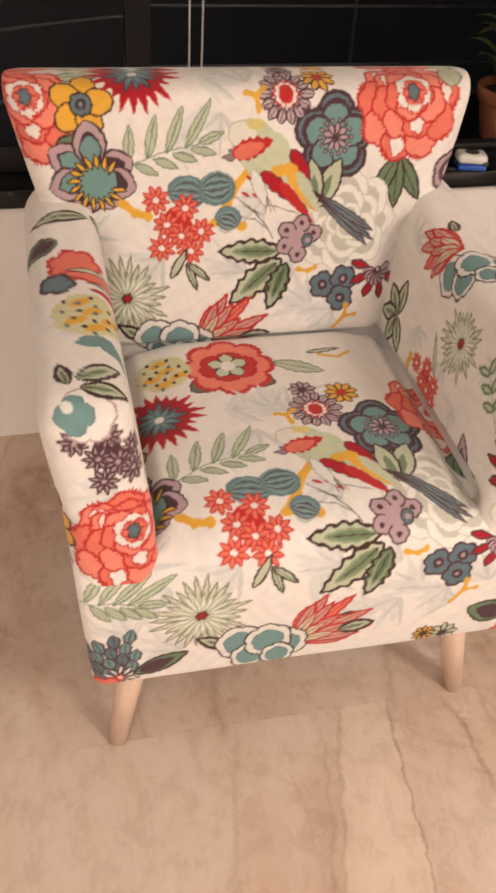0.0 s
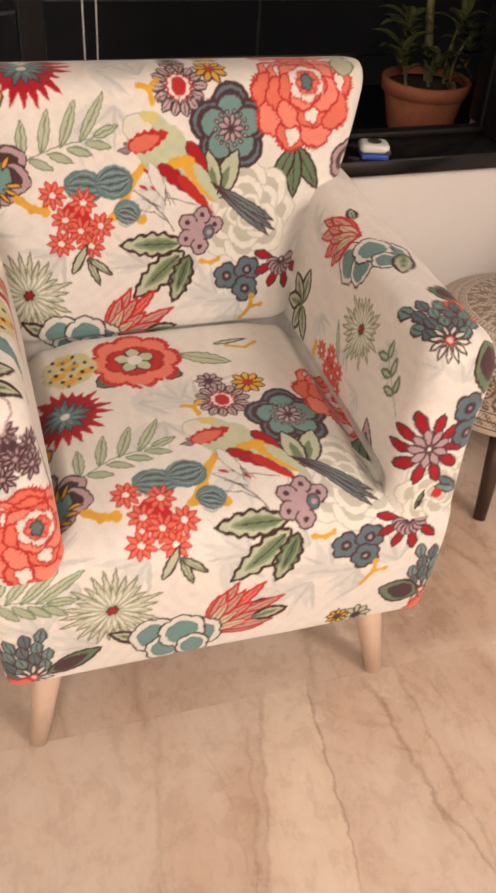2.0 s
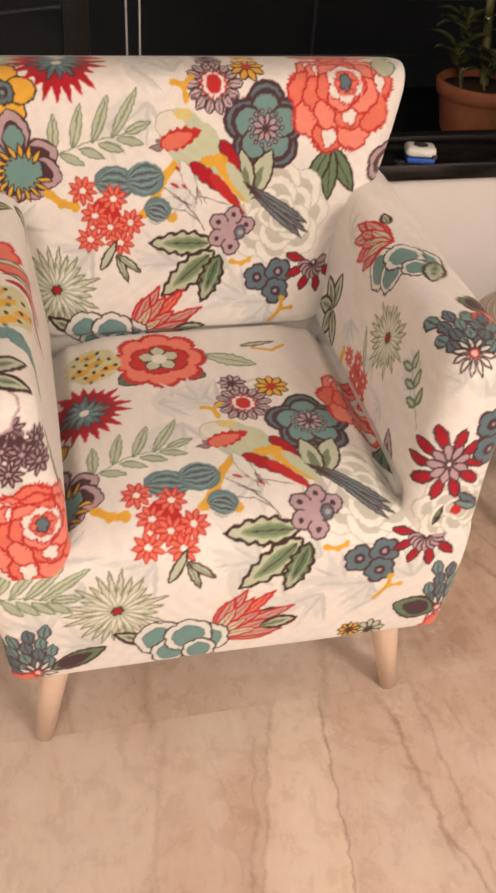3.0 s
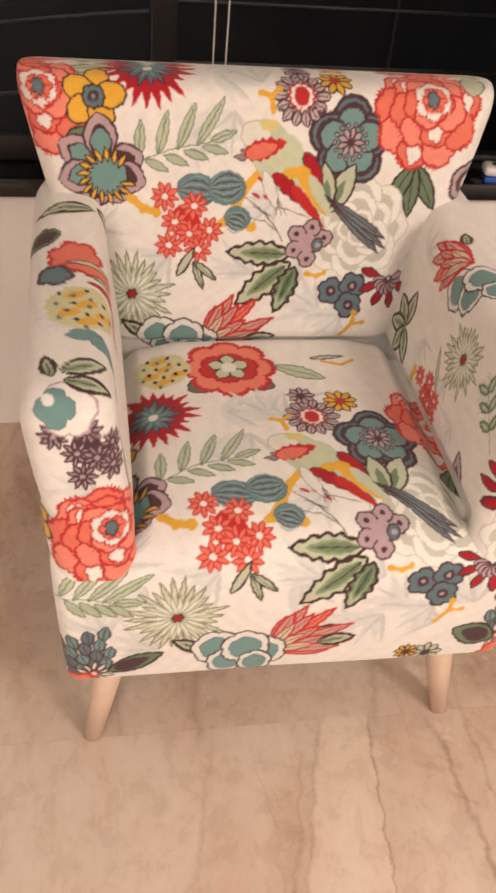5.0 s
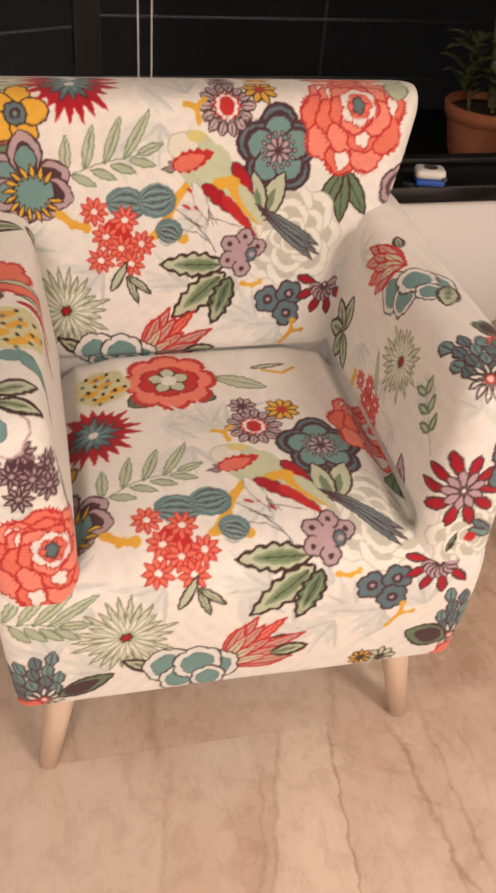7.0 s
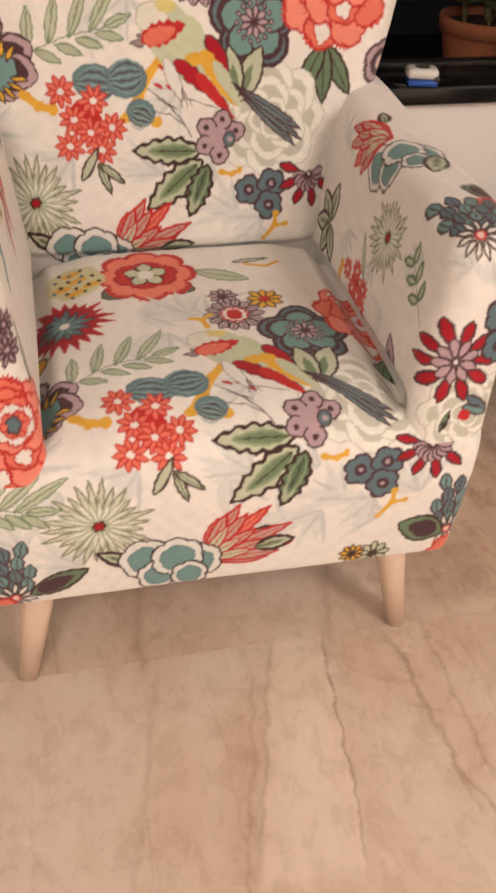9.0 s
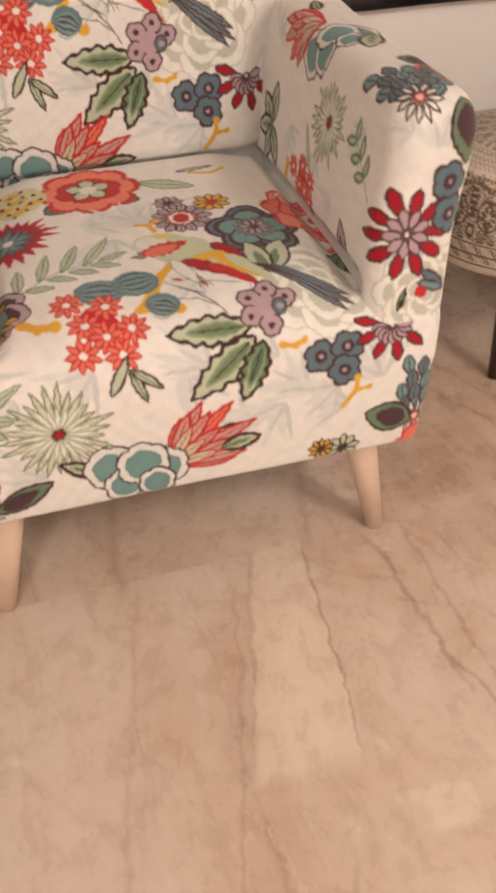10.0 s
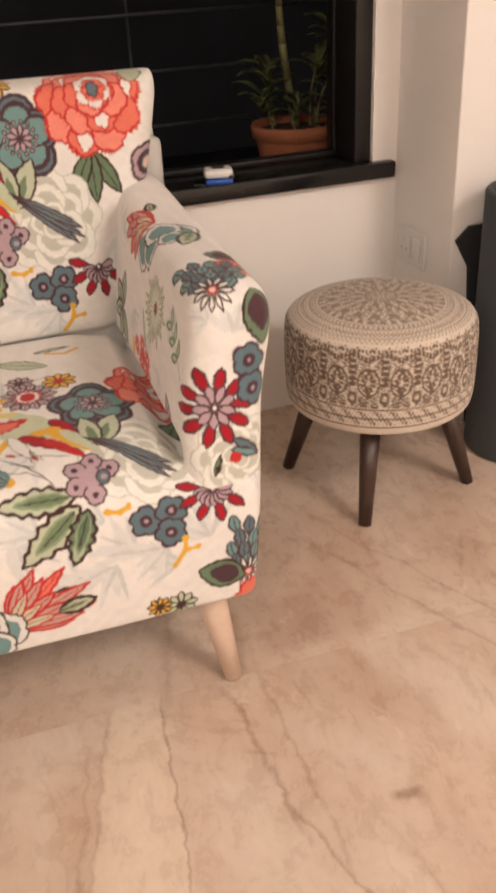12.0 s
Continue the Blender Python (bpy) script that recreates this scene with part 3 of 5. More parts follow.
def arm_surface(side):
    """One arm: upright slab leaning outwards, level rounded top, rounded front."""
    zs = list(np.arange(0.36, 0.578, STEP))
    inset = [0.0] * len(zs)
    cap = 0.05 if side < 0 else 0.056
    for k in range(1, 61):
        a = math.pi / 2 * k / 60
        zs.append(0.578 + cap * math.sin(a) ** 0.72)
        inset.append(((0.109 if side < 0 else 0.110) - 0.001 * 0.872) / 2 * 0.9995 * (1 - max(0.0, math.cos(a)) ** 0.66))

    def shape(z):
        k = (min(z, 0.578) - 0.36) / 0.25
        return 0.217 + 0.022 * k, (0.326 if side < 0 else 0.327) + 0.021 * k, -0.026 + 0.034 * (z - 0.36) / 0.25, 0.585

    grid, _ = ring_loft(zs, inset, shape, (8, 320, 40, 120, 28), 0.034)
    X, Y, Z = grid[..., 0], grid[..., 1].copy(), grid[..., 2].copy()
    Z += (0.022 if side < 0 else 0.012) * np.clip((Y - 0.03) / 0.5, 0, 1) * ease(Z, 0.42, 0.6)
    Z += 0.022 * ease(Y, 0.3, 0.5) * ease(Z, 0.5, 0.62) * (1 - ease(X, 0.29, 0.35))
    X = X + (0.008 if side < 0 else 0.013) * ease(Z, 0.46, 0.6)
    X = X + 0.02 * ease(0.436 - Z, 0, 0.03) * ease(0.275 - X, 0, 0.03) * ease(Y, 0.0, 0.06)
    X = X - creases(Y, Z, 5 + side, 0.0022)
    Y = Y - ease(0.1 - Y, 0, 0.1) * creases(X, Z, 9, 0.0012)
    grid = np.stack([side * X + CX, Y, Z], -1)
    if side < 0:
        grid = grid[:, ::-1]
    return Surface(grid, np.stack([Y, Z], -1), True)


def body_surface():
    """The box of the chair under the arms, behind the front rail."""
    zs = np.arange(0.194, 0.392, 0.003)

    def shape(z):
        return -0.3125 - (z - 0.2) * 0.06, 0.3015 + (z - 0.2) * 0.095, 0.006, 0.6

    grid, _ = ring_loft(zs, np.zeros(len(zs)), shape, (20, 200, 20, 200, 8), 0.02)
    grid[..., 0] += CX
    return Surface(grid, grid[..., :2], True)


armchair = holder("armchair", label="cream armchair in bold floral and bird print on pale legs", category="armchair")
seat, backrest = seat_surface(), back_surface()
arm_left, arm_right = arm_surface(-1), arm_surface(1)
body = body_surface()

# ---- the printed pattern: motifs drawn by formula on the cloth's points ----
CREAM, CORAL, RED, DEEP_RED = lin(231, 227, 221), lin(222, 116, 96), lin(190, 44, 42), lin(168, 24, 38)
TEAL, SLATE, PLUM, MAUVE = lin(112, 148, 146), lin(94, 116, 124), lin(78, 52, 58), lin(180, 154, 160)
YELLOW, SAGE, GREEN, PALE_GREEN = lin(224, 172, 62), lin(192, 200, 172), lin(104, 126, 98), lin(188, 194, 168)
BROWN, GREY, PALE, BLUSH = lin(66, 42, 38), lin(203, 204, 201), lin(225, 224, 219), lin(226, 196, 184)
WASH = lin(217, 217, 213)


class Print:
    """Draws in local metres (a to the right, b up) round a spot on a cloth surface."""

    def __init__(self, surface, plan=None):
        self.s = surface
        self.plan = plan          # affine rows that carry the repeat to another place of the cloth

    def uv(self, u, v, turn=0.0, size=1.0, reach=0.2):
        if self.plan:
            (p, q, r), (p2, q2, r2) = self.plan
            u, v = p * u + q * v + r, p2 * u + q2 * v + r2
        d = self.s.uv - (u, v)
        ok = (np.abs(d[:, 0]) < reach) & (np.abs(d[:, 1]) < reach)
        if self.s is backrest:
            ok &= self.s.co[:, 1] < 0.575
        self.idx = np.where(ok)[0]
        self.axes(d[ok, 0], d[ok, 1], turn, size)
        return self

    def at(self, c, to=None, turn=0.0, size=1.0, reach=0.13):
        c = np.array(c, float)
        d = self.s.co - c
        dist = np.linalg.norm(d, axis=1)
        near = np.where(dist < max(0.012, dist.min() + 0.006))[0]
        n = self.s.nor[near].mean(0)
        n /= np.linalg.norm(n)
        up = np.array((0, 0.6, 0.8)) if to is None else np.array(to, float) - c
        up = up - up.dot(n) * n
        up /= np.linalg.norm(up)
        right = np.cross(up, n)
        ok = (dist < reach) & (self.s.nor @ n > -0.1)
        self.idx = np.where(ok)[0]
        p, q = d[ok] @ right, d[ok] @ up
        far = dist[ok] / np.maximum(np.hypot(p, q), 1e-6)   # the cloth's own length where it turns over an edge
        self.axes(p * far, q * far, turn, size)
        return self

    def axes(self, x, y, turn, size):
        c, s = math.cos(radians(turn)), math.sin(radians(turn))
        a, b = (x * c + y * s) / size, (y * c - x * s) / size
        # hand-drawn waver of every outline
        self.a = a + 0.0006 * np.sin(410 * b + 3 * np.sin(170 * a)) + 0.0003 * np.sin(1150 * b + 700 * a)
        self.b = b + 0.0006 * np.sin(390 * a + 3 * np.sin(190 * b)) + 0.0003 * np.sin(1230 * a - 800 * b)

    def put(self, mask, colour):
        self.s.col[self.idx[mask]] = colour

    def shaded(self, d, fill, line, lw):
        if line is not None:
            lw = lw * (1.5 if line in (RED, SLATE, GREEN) else 2.1)
            self.soft(d, line)
        self.soft(d - lw, fill)
        return self

    def soft(self, d, colour):
        """Ink with a slightly bled edge."""
        on = d > -0.0008
        k = np.clip((d[on] + 0.0008) / 0.0016, 0, 1)[:, None]
        i = self.idx[on]
        self.s.col[i] = self.s.col[i] * (1 - k) + np.array(colour) * k

    def disk(self, x, y, rx, ry=None, ang=0, fill=CREAM, line=None, lw=0.0):
        ry = ry or rx
        c, s = math.cos(radians(ang)), math.sin(radians(ang))
        p, q = self.a - x, self.b - y
        p, q = p * c + q * s, q * c - p * s
        return self.shaded((1 - np.sqrt((p / rx) ** 2 + (q / ry) ** 2)) * min(rx, ry), fill, line, lw)

    def petal(self, x, y, ang, length, width, fill, line=None, lw=0.0016, peak=0.8, rib=None, bend=0.0, ragged=0.0):
        """A spindle from (x, y) towards ang; peak under 1 puts its widest place nearer the root."""
        c, s = math.cos(radians(ang)), math.sin(radians(ang))
        p, q = self.a - x, self.b - y
        t, n = (p * c + q * s) / length, q * c - p * s
        n = n - bend * length * t * (1 - t) * 4
        k = np.clip(t, 0, 1)
        h = width / 2 * np.sin(math.pi * k ** peak) ** 0.75
        if ragged:
            h = h * (1 - ragged * (np.abs(np.sin(k * 17 + 1)) ** 2))
        d = np.where((t > 0) & (t < 1), h - np.abs(n), -1)
        self.shaded(d, fill, line, lw)
        if rib is not None:
            self.soft(np.where((d > lw) & (t < 0.85), 0.0009 - np.abs(n), -1), rib)
        return self

    def lobes(self, x, y, r, count, depth, fill, line=None, lw=0.0016, phase=0.0, sharp=0.6, jag=0.0, squash=1.0):
        """A blossom outline: count round lobes of that depth, with jagged rims."""
        p, q = self.a - x, (self.b - y) / squash
        th, rad = np.arctan2(q, p), np.hypot(p, q)
        edge = r * (1 - depth + depth * np.abs(np.cos(count * (th - radians(phase)) / 2)) ** sharp)
        if jag:
            edge = edge * (1 - jag * np.abs(np.sin(count * 4.5 * th + 3 * np.sin(5 * th))))
        return self.shaded(edge - rad, fill, line, lw)

    def rays(self, x, y, count, r0, r1, width, fill, line=None, lw=0.0013, phase=0.0, peak=0.8, uneven=0.0, arc=360, rib=None):
        rnd = random.Random(count + int(1000 * r1))
        for k in range(count):
            a = phase + arc * k / count
            l = (r1 - r0) * (1 - uneven * rnd.random())
            self.petal(x + r0 * math.cos(radians(a)), y + r0 * math.sin(radians(a)), a, l, width, fill, line, lw, peak, rib)
        return self

    def stroke(self, points, width, colour):
        for (x0, y0), (x1, y1) in zip(points, points[1:]):
            dx, dy = x1 - x0, y1 - y0
            t = np.clip(((self.a - x0) * dx + (self.b - y0) * dy) / (dx * dx + dy * dy + 1e-12), 0, 1)
            self.soft(width / 2 - np.hypot(self.a - x0 - t * dx, self.b - y0 - t * dy), colour)
        return self


# motifs, each drawn round the pen's spot
def brush(p, seed, r=0.06):
    rnd = random.Random(seed)
    a0 = rnd.uniform(0, 360)
    for k in range(6):
        p.petal(0, 0, a0 + k * 22 + rnd.uniform(-8, 8), r * rnd.uniform(0.6, 1.3), 0.012, WASH, None, 0, 0.7)
    for k in (15, 60, 95):
        p.petal(0.01, 0, a0 + k, r * rnd.uniform(0.7, 1.1), 0.0065, GREY, None, 0, 0.7)


def peony(p, r=0.1):
    p.lobes(0, 0, r, 9, 0.22, CORAL, RED, 0.0024, 10, 0.55, 0.06)
    for ring, count, reach_out, size in ((0, 9, 0.62, 0.36), (1, 7, 0.4, 0.33), (2, 5, 0.2, 0.3)):
        for k in range(count):
            a = k * 360 / count + 14 + 23 * ring
            x, y = reach_out * r * math.cos(radians(a)), reach_out * r * math.sin(radians(a)) + 0.1 * r * ring
            p.lobes(x, y, size * r, 5, 0.16, lin(231, 138, 120) if (k + ring) % 2 else CORAL, RED, 0.0023, a, 0.55, 0.06)
            for j in (-30, -10, 10, 30):
                p.petal(x - 0.24 * r * math.cos(radians(a)), y - 0.24 * r * math.sin(radians(a)), a + j, 0.26 * r, 0.0026, RED, None, 0, 0.5)
            if (k + ring) % 3 == 0 and ring < 2:
                p.lobes(x * 1.08, y * 1.08, 0.17 * r, 4, 0.3, CREAM, RED, 0.0014, a, 0.6, 0.1, 1.5)
    p.lobes(0.08 * r, 0.2 * r, 0.38 * r, 6, 0.2, PALE, RED, 0.0018, 35, 0.6, 0.1)
    p.lobes(0.1 * r, 0.2 * r, 0.26 * r, 6, 0.2, CORAL, RED, 0.0018, 5, 0.6, 0.14)
    for k in range(7):
        p.petal(0.08 * r, 0.2 * r, 51 * k + 9, 0.22 * r, 0.0026, RED, None, 0, 0.8)
    p.lobes(0.08 * r, 0.2 * r, 0.12 * r, 5, 0.3, SLATE, PLUM, 0.001, 0, 0.6, 0.0, 1.4)


def red_star(p, r=0.075):
    p.rays(0, 0, 22, 0.2 * r, r, 0.015, DEEP_RED, RED, 0.0014, 5, 0.6, 0.35)
    p.disk(0, 0, 0.62 * r, fill=DEEP_RED)
    p.rays(0, 0, 13, 0.05 * r, 0.62 * r, 0.0125, SLATE, PLUM, 0.0012, 0, 0.9, 0.25)
    p.rays(0, 0, 9, 0.04 * r, 0.4 * r, 0.009, TEAL, SLATE, 0.0012, 12, 0.9, 0.2)
    p.disk(0, 0, 0.007, fill=CREAM)


def mum(p, r=0.045):
    p.rays(0, 0, 14, 0.3 * r, r, 0.0165, lin(192, 170, 174), PLUM, 0.0015, 0, 1.5, 0.12, rib=PLUM)
    p.lobes(0, 0, 0.46 * r, 10, 0.16, CREAM, RED, 0.0022)
    p.disk(0, 0, 0.25 * r, 0.31 * r, 0, RED)


def small_daisy(p, r, fill, centre):
    p.rays(0, 0, 9, 0.1 * r, r, 0.5 * r, fill, BROWN, 0.0013, 8, 1.3, 0.1)
    p.disk(0, 0, 0.26 * r, fill=centre)


def clover(p, r=0.064):
    for k in range(5):
        a = 90 + 72 * k
        p.lobes(0.52 * r * math.cos(radians(a)), 0.52 * r * math.sin(radians(a)), 0.52 * r, 3, 0.07, SLATE, PLUM, 0.003, a)
    for k in range(5):
        a = 90 + 72 * k
        x, y = 0.47 * r * math.cos(radians(a)), 0.47 * r * math.sin(radians(a))
        p.disk(x, y, 0.39 * r, 0.37 * r, a, PLUM)
        p.disk(x * 0.9, y * 0.9, 0.31 * r, 0.3 * r, a, TEAL)
    p.disk(0, 0, 0.36 * r, fill=TEAL)
    for k in range(14):
        a = k * 360 / 14
        p.disk(0.38 * r * math.cos(radians(a)), 0.38 * r * math.sin(radians(a)), 0.0038, fill=MAUVE, line=PLUM, lw=0.001)
    p.rays(0, 0, 9, 0.02 * r, 0.34 * r, 0.011, MAUVE, PLUM, 0.0012, 0, 1.4)
    p.disk(0, 0, 0.004, fill=PLUM)


def lotus(p, r=0.08):
    for a, l in ((-60, 0.75), (20, 0.8), (-20, 0.85), (150, 0.95), (-150, 0.75), (-110, 0.8), (95, 1.0), (200, 0.9)):
        p.petal(0, 0, a, l * r, 0.051, MAUVE, PLUM, 0.0018, 1.25)
        p.petal(0, 0, a, l * 0.8 * r, 0.033, PLUM, None, 0, 1.2)
        if a in (95, 150, 200, -150):
            p.petal(0.2 * r * math.cos(radians(a)), 0.2 * r * math.sin(radians(a)), a, l * 0.52 * r, 0.028, TEAL, None, 0, 1.1)
    p.disk(0.004, -0.012, 0.032, 0.028, 30, TEAL, BROWN, 0.0012)
    for k in range(15):
        a = 40 + k * 21
        p.petal(0.004 + 0.021 * math.cos(radians(a)), -0.012 + 0.019 * math.sin(radians(a)), a + 20, 0.024, 0.0092, YELLOW, BROWN, 0.0011, 1.0)


def yellow_flower(p, r=0.046):
    for k in range(5):
        a = 80 + 72 * k
        p.disk(0.52 * r * math.cos(radians(a)), 0.52 * r * math.sin(radians(a)), 0.5 * r, 0.42 * r, a, YELLOW, BROWN, 0.0013)
    p.lobes(0, 0, 0.38 * r, 8, 0.16, SLATE, BROWN, 0.0014)
    p.disk(0, 0, 0.17 * r, fill=TEAL, line=PLUM, lw=0.002)


def sprig(p, length=0.13, fill=PALE_GREEN, line=GREEN, count=4):
    p.stroke([(-length / 2, 0), (0, 0.008), (length / 2, 0.004)], 0.0016, GREEN)
    for k in range(count):
        x = -length * 0.4 + k * length * 0.82 / count
        p.petal(x, 0.004, 72 - 9 * k, 0.055 + 0.008 * k, 0.0165, fill, line, 0.0011, 0.9, GREEN)
        p.petal(x + 0.008, 0.002, -38 + 4 * k, 0.04, 0.014, lin(176, 184, 158), line, 0.0013, 0.9)
    p.petal(length * 0.36, 0.006, 8, 0.042, 0.015, fill, line, 0.0013, 0.9, GREEN)


def star_cluster(p, size=1.0, fill=CORAL, line=RED, centre=CREAM):
    p.disk(0, 0, 0.022 * size, 0.026 * size, 20, line)
    for x, y in ((-0.032, 0.038), (0.012, 0.025), (-0.016, 0.0), (0.036, -0.012), (0.006, -0.018), (-0.025, -0.036), (0.02, -0.042)):
        p.rays(x * size, y * size, 9, 0.002, 0.0235 * size, 0.0098 * size, fill, line, 0.0014, 17 * x * 900, 1.0, 0.1)
        p.lobes(x * size, y * size, 0.0065 * size, 5, 0.2, centre, line, 0.001)


def gourd(p, rx=0.029, ry=0.024, ang=0):
    p.disk(0, 0, rx, ry, ang, lin(104, 132, 136), SLATE, 0.0011)
    for k in range(-4, 5):
        p.petal(-rx * 0.97, 0, ang, rx * 1.94, 0.0021, PLUM if k % 2 else lin(140, 166, 164), None, 0, 1.0, None, k * 0.098)


def bird(p):
    """Long-tailed bird, head to the left, its tail down to the right."""
    p.petal(-0.0729, 0.0517, -43, 0.181, 0.066, SAGE, None, 0, 0.62)
    p.disk(-0.0495, 0.0385, 0.036, 0.028, -15, SAGE)
    p.disk(-0.0642, 0.0429, 0.024, 0.021, -30, lin(222, 220, 208), lin(176, 172, 150), 0.0007)
    p.disk(-0.0209, 0.0204, 0.03, 0.028, -40, lin(196, 203, 172))
    p.disk(-0.0451, 0.059, 0.014, 0.008, 0, lin(214, 200, 130))
    p.petal(-0.0495, -0.0049, -68, 0.064, 0.02, PALE, lin(150, 130, 120), 0.0006, 0.8)
    p.stroke([(-0.0261, -0.0575), (-0.0018, -0.0643), (0.0225, -0.0733)], 0.0012, BROWN)
    for k in (-1, 0, 1):
        p.stroke([(-0.0261, -0.0449), (-0.0191 + 0.008 * k, -0.0701)], 0.0011, PLUM)
    p.petal(-0.0755, 0.014, 180, 0.022, 0.012, lin(150, 132, 132), PLUM, 0.0009, 0.6)
    for k in range(3):
        p.disk(-0.0833 + 0.007 * k, 0.0236, 0.0035, 0.003, 0, MAUVE, PLUM, 0.0008)
    p.petal(-0.0815, 0.0164, 18, 0.067, 0.034, RED, None, 0, 0.75, None, 0.0, 0.25)
    p.petal(-0.0781, 0.0164, 18, 0.049, 0.022, CORAL, None, 0, 0.75)
    p.petal(-0.0261, -0.0142, 19, 0.035, 0.022, YELLOW, None, 0, 0.9, None, 0, 0.2)
    p.petal(0.0086, 0.0236, -56, 0.059, 0.024, DEEP_RED, PLUM, 0.0012, 0.8)
    p.petal(0.0025, 0.0035, -57, 0.091, 0.026, YELLOW, None, 0, 0.6, None, 0.0, 0.2)
    p.petal(0.0199, -0.0106, -58, 0.073, 0.018, SAGE, None, 0, 0.7)
    p.petal(-0.0365, -0.0084, -39, 0.101, 0.025, DEEP_RED, PLUM, 0.0008, 0.6, None, 0.0, 0.2)
    p.petal(-0.0061, -0.025, -49, 0.086, 0.016, RED, None, 0, 0.6)
    for a in ((-3), 2, 7):
        p.petal(0.0433, -0.0372, -40 + a, 0.145 - 0.002 * abs(a), 0.0155, lin(112, 130, 134), PLUM, 0.0013, 1.3, PLUM)


def branch(p, points, width=0.0115):
    p.stroke(points, width, YELLOW)
    for k, (x, y) in enumerate(points):
        p.disk(x, y, width * 0.75, width * 0.6, 40 * k, YELLOW)


def big_leaf(p, ang, length, width, dark=False):
    """Toothed leaf: pale margin, green heart along the rib; the dark one green all over."""
    p.petal(0, 0, ang, length, width * 1.08, GREEN if dark else PALE_GREEN, BROWN, 0.0026, 0.85, None, 0, 0.2)
    c, s = math.cos(radians(ang)), math.sin(radians(ang))
    if dark:
        p.petal(length * 0.5 * c, length * 0.5 * s, ang, length * 0.4, width * 0.4, lin(178, 184, 158), None, 0, 0.8)
    p.petal(length * 0.1 * c, length * 0.1 * s, ang, length * 0.68, width * 0.5, lin(142, 156, 124), None, 0, 0.85)
    p.petal(length * 0.1 * c, length * 0.1 * s, ang, length * 0.62, width * 0.34, lin(92, 114, 88) if dark else lin(112, 132, 100), None, 0, 0.8, BROWN)


def dotted_lobes(p, r=0.038):
    for k in range(5):
        a = 20 + 62 * k
        x, y = 0.6 * r * math.cos(radians(a)), 0.6 * r * math.sin(radians(a))
        p.lobes(x * 1.1, y * 1.1, 0.42 * r, 3, 0.12, MAUVE, PLUM, 0.0013, a)
        p.disk(x * 1.15, y * 1.15, 0.11 * r, fill=PLUM)
    p.disk(-0.002, 0, 0.4 * r, fill=MAUVE)
    p.disk(0.014, -0.003, 0.26 * r, 0.34 * r, 0, PLUM)
    p.disk(0.014, -0.003, 0.2 * r, 0.27 * r, 0, SLATE)
    p.disk(0.015, -0.003, 0.1 * r, fill=MAUVE)


def burst(p, r=0.07, centre=DEEP_RED):
    p.rays(0, 0, 26, 0.1 * r, r, 0.0095, lin(206, 206, 186), lin(118, 122, 92), 0.001, 0, 1.1, 0.35)
    p.rays(0, 0, 19, 0.06 * r, 0.7 * r, 0.0075, lin(228, 228, 218), lin(170, 178, 152), 0.0009, 9, 1.0, 0.3)
    p.lobes(0, 0, 0.009, 6, 0.3, centre, BROWN, 0.0013)


def white_peony(p, r=0.09):
    fill, rim = lin(196, 195, 182), lin(232, 231, 222)
    for ring, count, out, size in ((0, 8, 0.6, 0.42), (1, 6, 0.36, 0.36), (2, 3, 0.14, 0.26)):
        for k in range(count):
            a = 360 / count * k + 31 * ring
            x, y = out * r * math.cos(radians(a)), out * r * math.sin(radians(a))
            p.lobes(x, y, size * r, 4, 0.12, rim, lin(196, 195, 182), 0.0009, a)
            p.lobes(x * 0.9, y * 0.9, size * 0.68 * r, 3, 0.14, fill, None, 0.0, a)


def fan_flower(p, r=0.1):
    """Upright fan of red-edged feathers that springs from the spot towards b."""
    for a, l in ((52, 0.72), (130, 0.62), (64, 1.0), (118, 0.85), (80, 1.05), (100, 1.0), (58, 0.85), (124, 0.7), (72, 0.8), (108, 0.78), (90, 0.7)):
        p.petal(0, 0, a, l * r, 0.021, CORAL if a in (60, 100, 132) else lin(190, 158, 146), RED, 0.0027, 1.35, RED)
    for a, l in ((65, 0.55), (90, 0.5), (115, 0.55)):
        p.petal(0, 0, a, l * r, 0.018, SAGE, RED, 0.002, 1.2, RED)


def cups(p, r=0.055):
    for x, y, k in ((-0.035, 0.012, 0.62), (0.03, -0.004, 0.6), (-0.02, -0.02, 0.5), (0.005, 0.008, 0.62), (0.02, -0.026, 0.45)):
        p.lobes(x, y, k * r, 6, 0.12, PALE, BROWN, 0.0014, 70 * x * 100)
        p.lobes(x, y - 0.001, k * 0.66 * r, 5, 0.12, TEAL, SLATE, 0.0012, 20)


def triple(p):
    for x, y in ((-0.023, 0.006), (0.012, 0.014), (0.008, -0.018)):
        p.lobes(x, y, 0.024, 5, 0.2, SLATE, PLUM, 0.0018, 30 + 900 * x, 0.7)
        p.disk(x, y, 0.0085, fill=MAUVE, line=PLUM, lw=0.0025)


def dahlia(p, r=0.07, arc=360, phase=0):
    p.rays(0, 0, 10 if arc == 360 else 5, 0.2 * r, r, 0.3 * r, DEEP_RED, PLUM, 0.0016, phase, 1.4, 0.15, arc)
    p.rays(0, 0, 9, 0.05 * r, 0.52 * r, 0.016, MAUVE, PLUM, 0.0014, phase + 20, 1.3, 0.1, arc)
    p.disk(0, 0, 0.1 * r, fill=CREAM, line=PLUM, lw=0.0012)


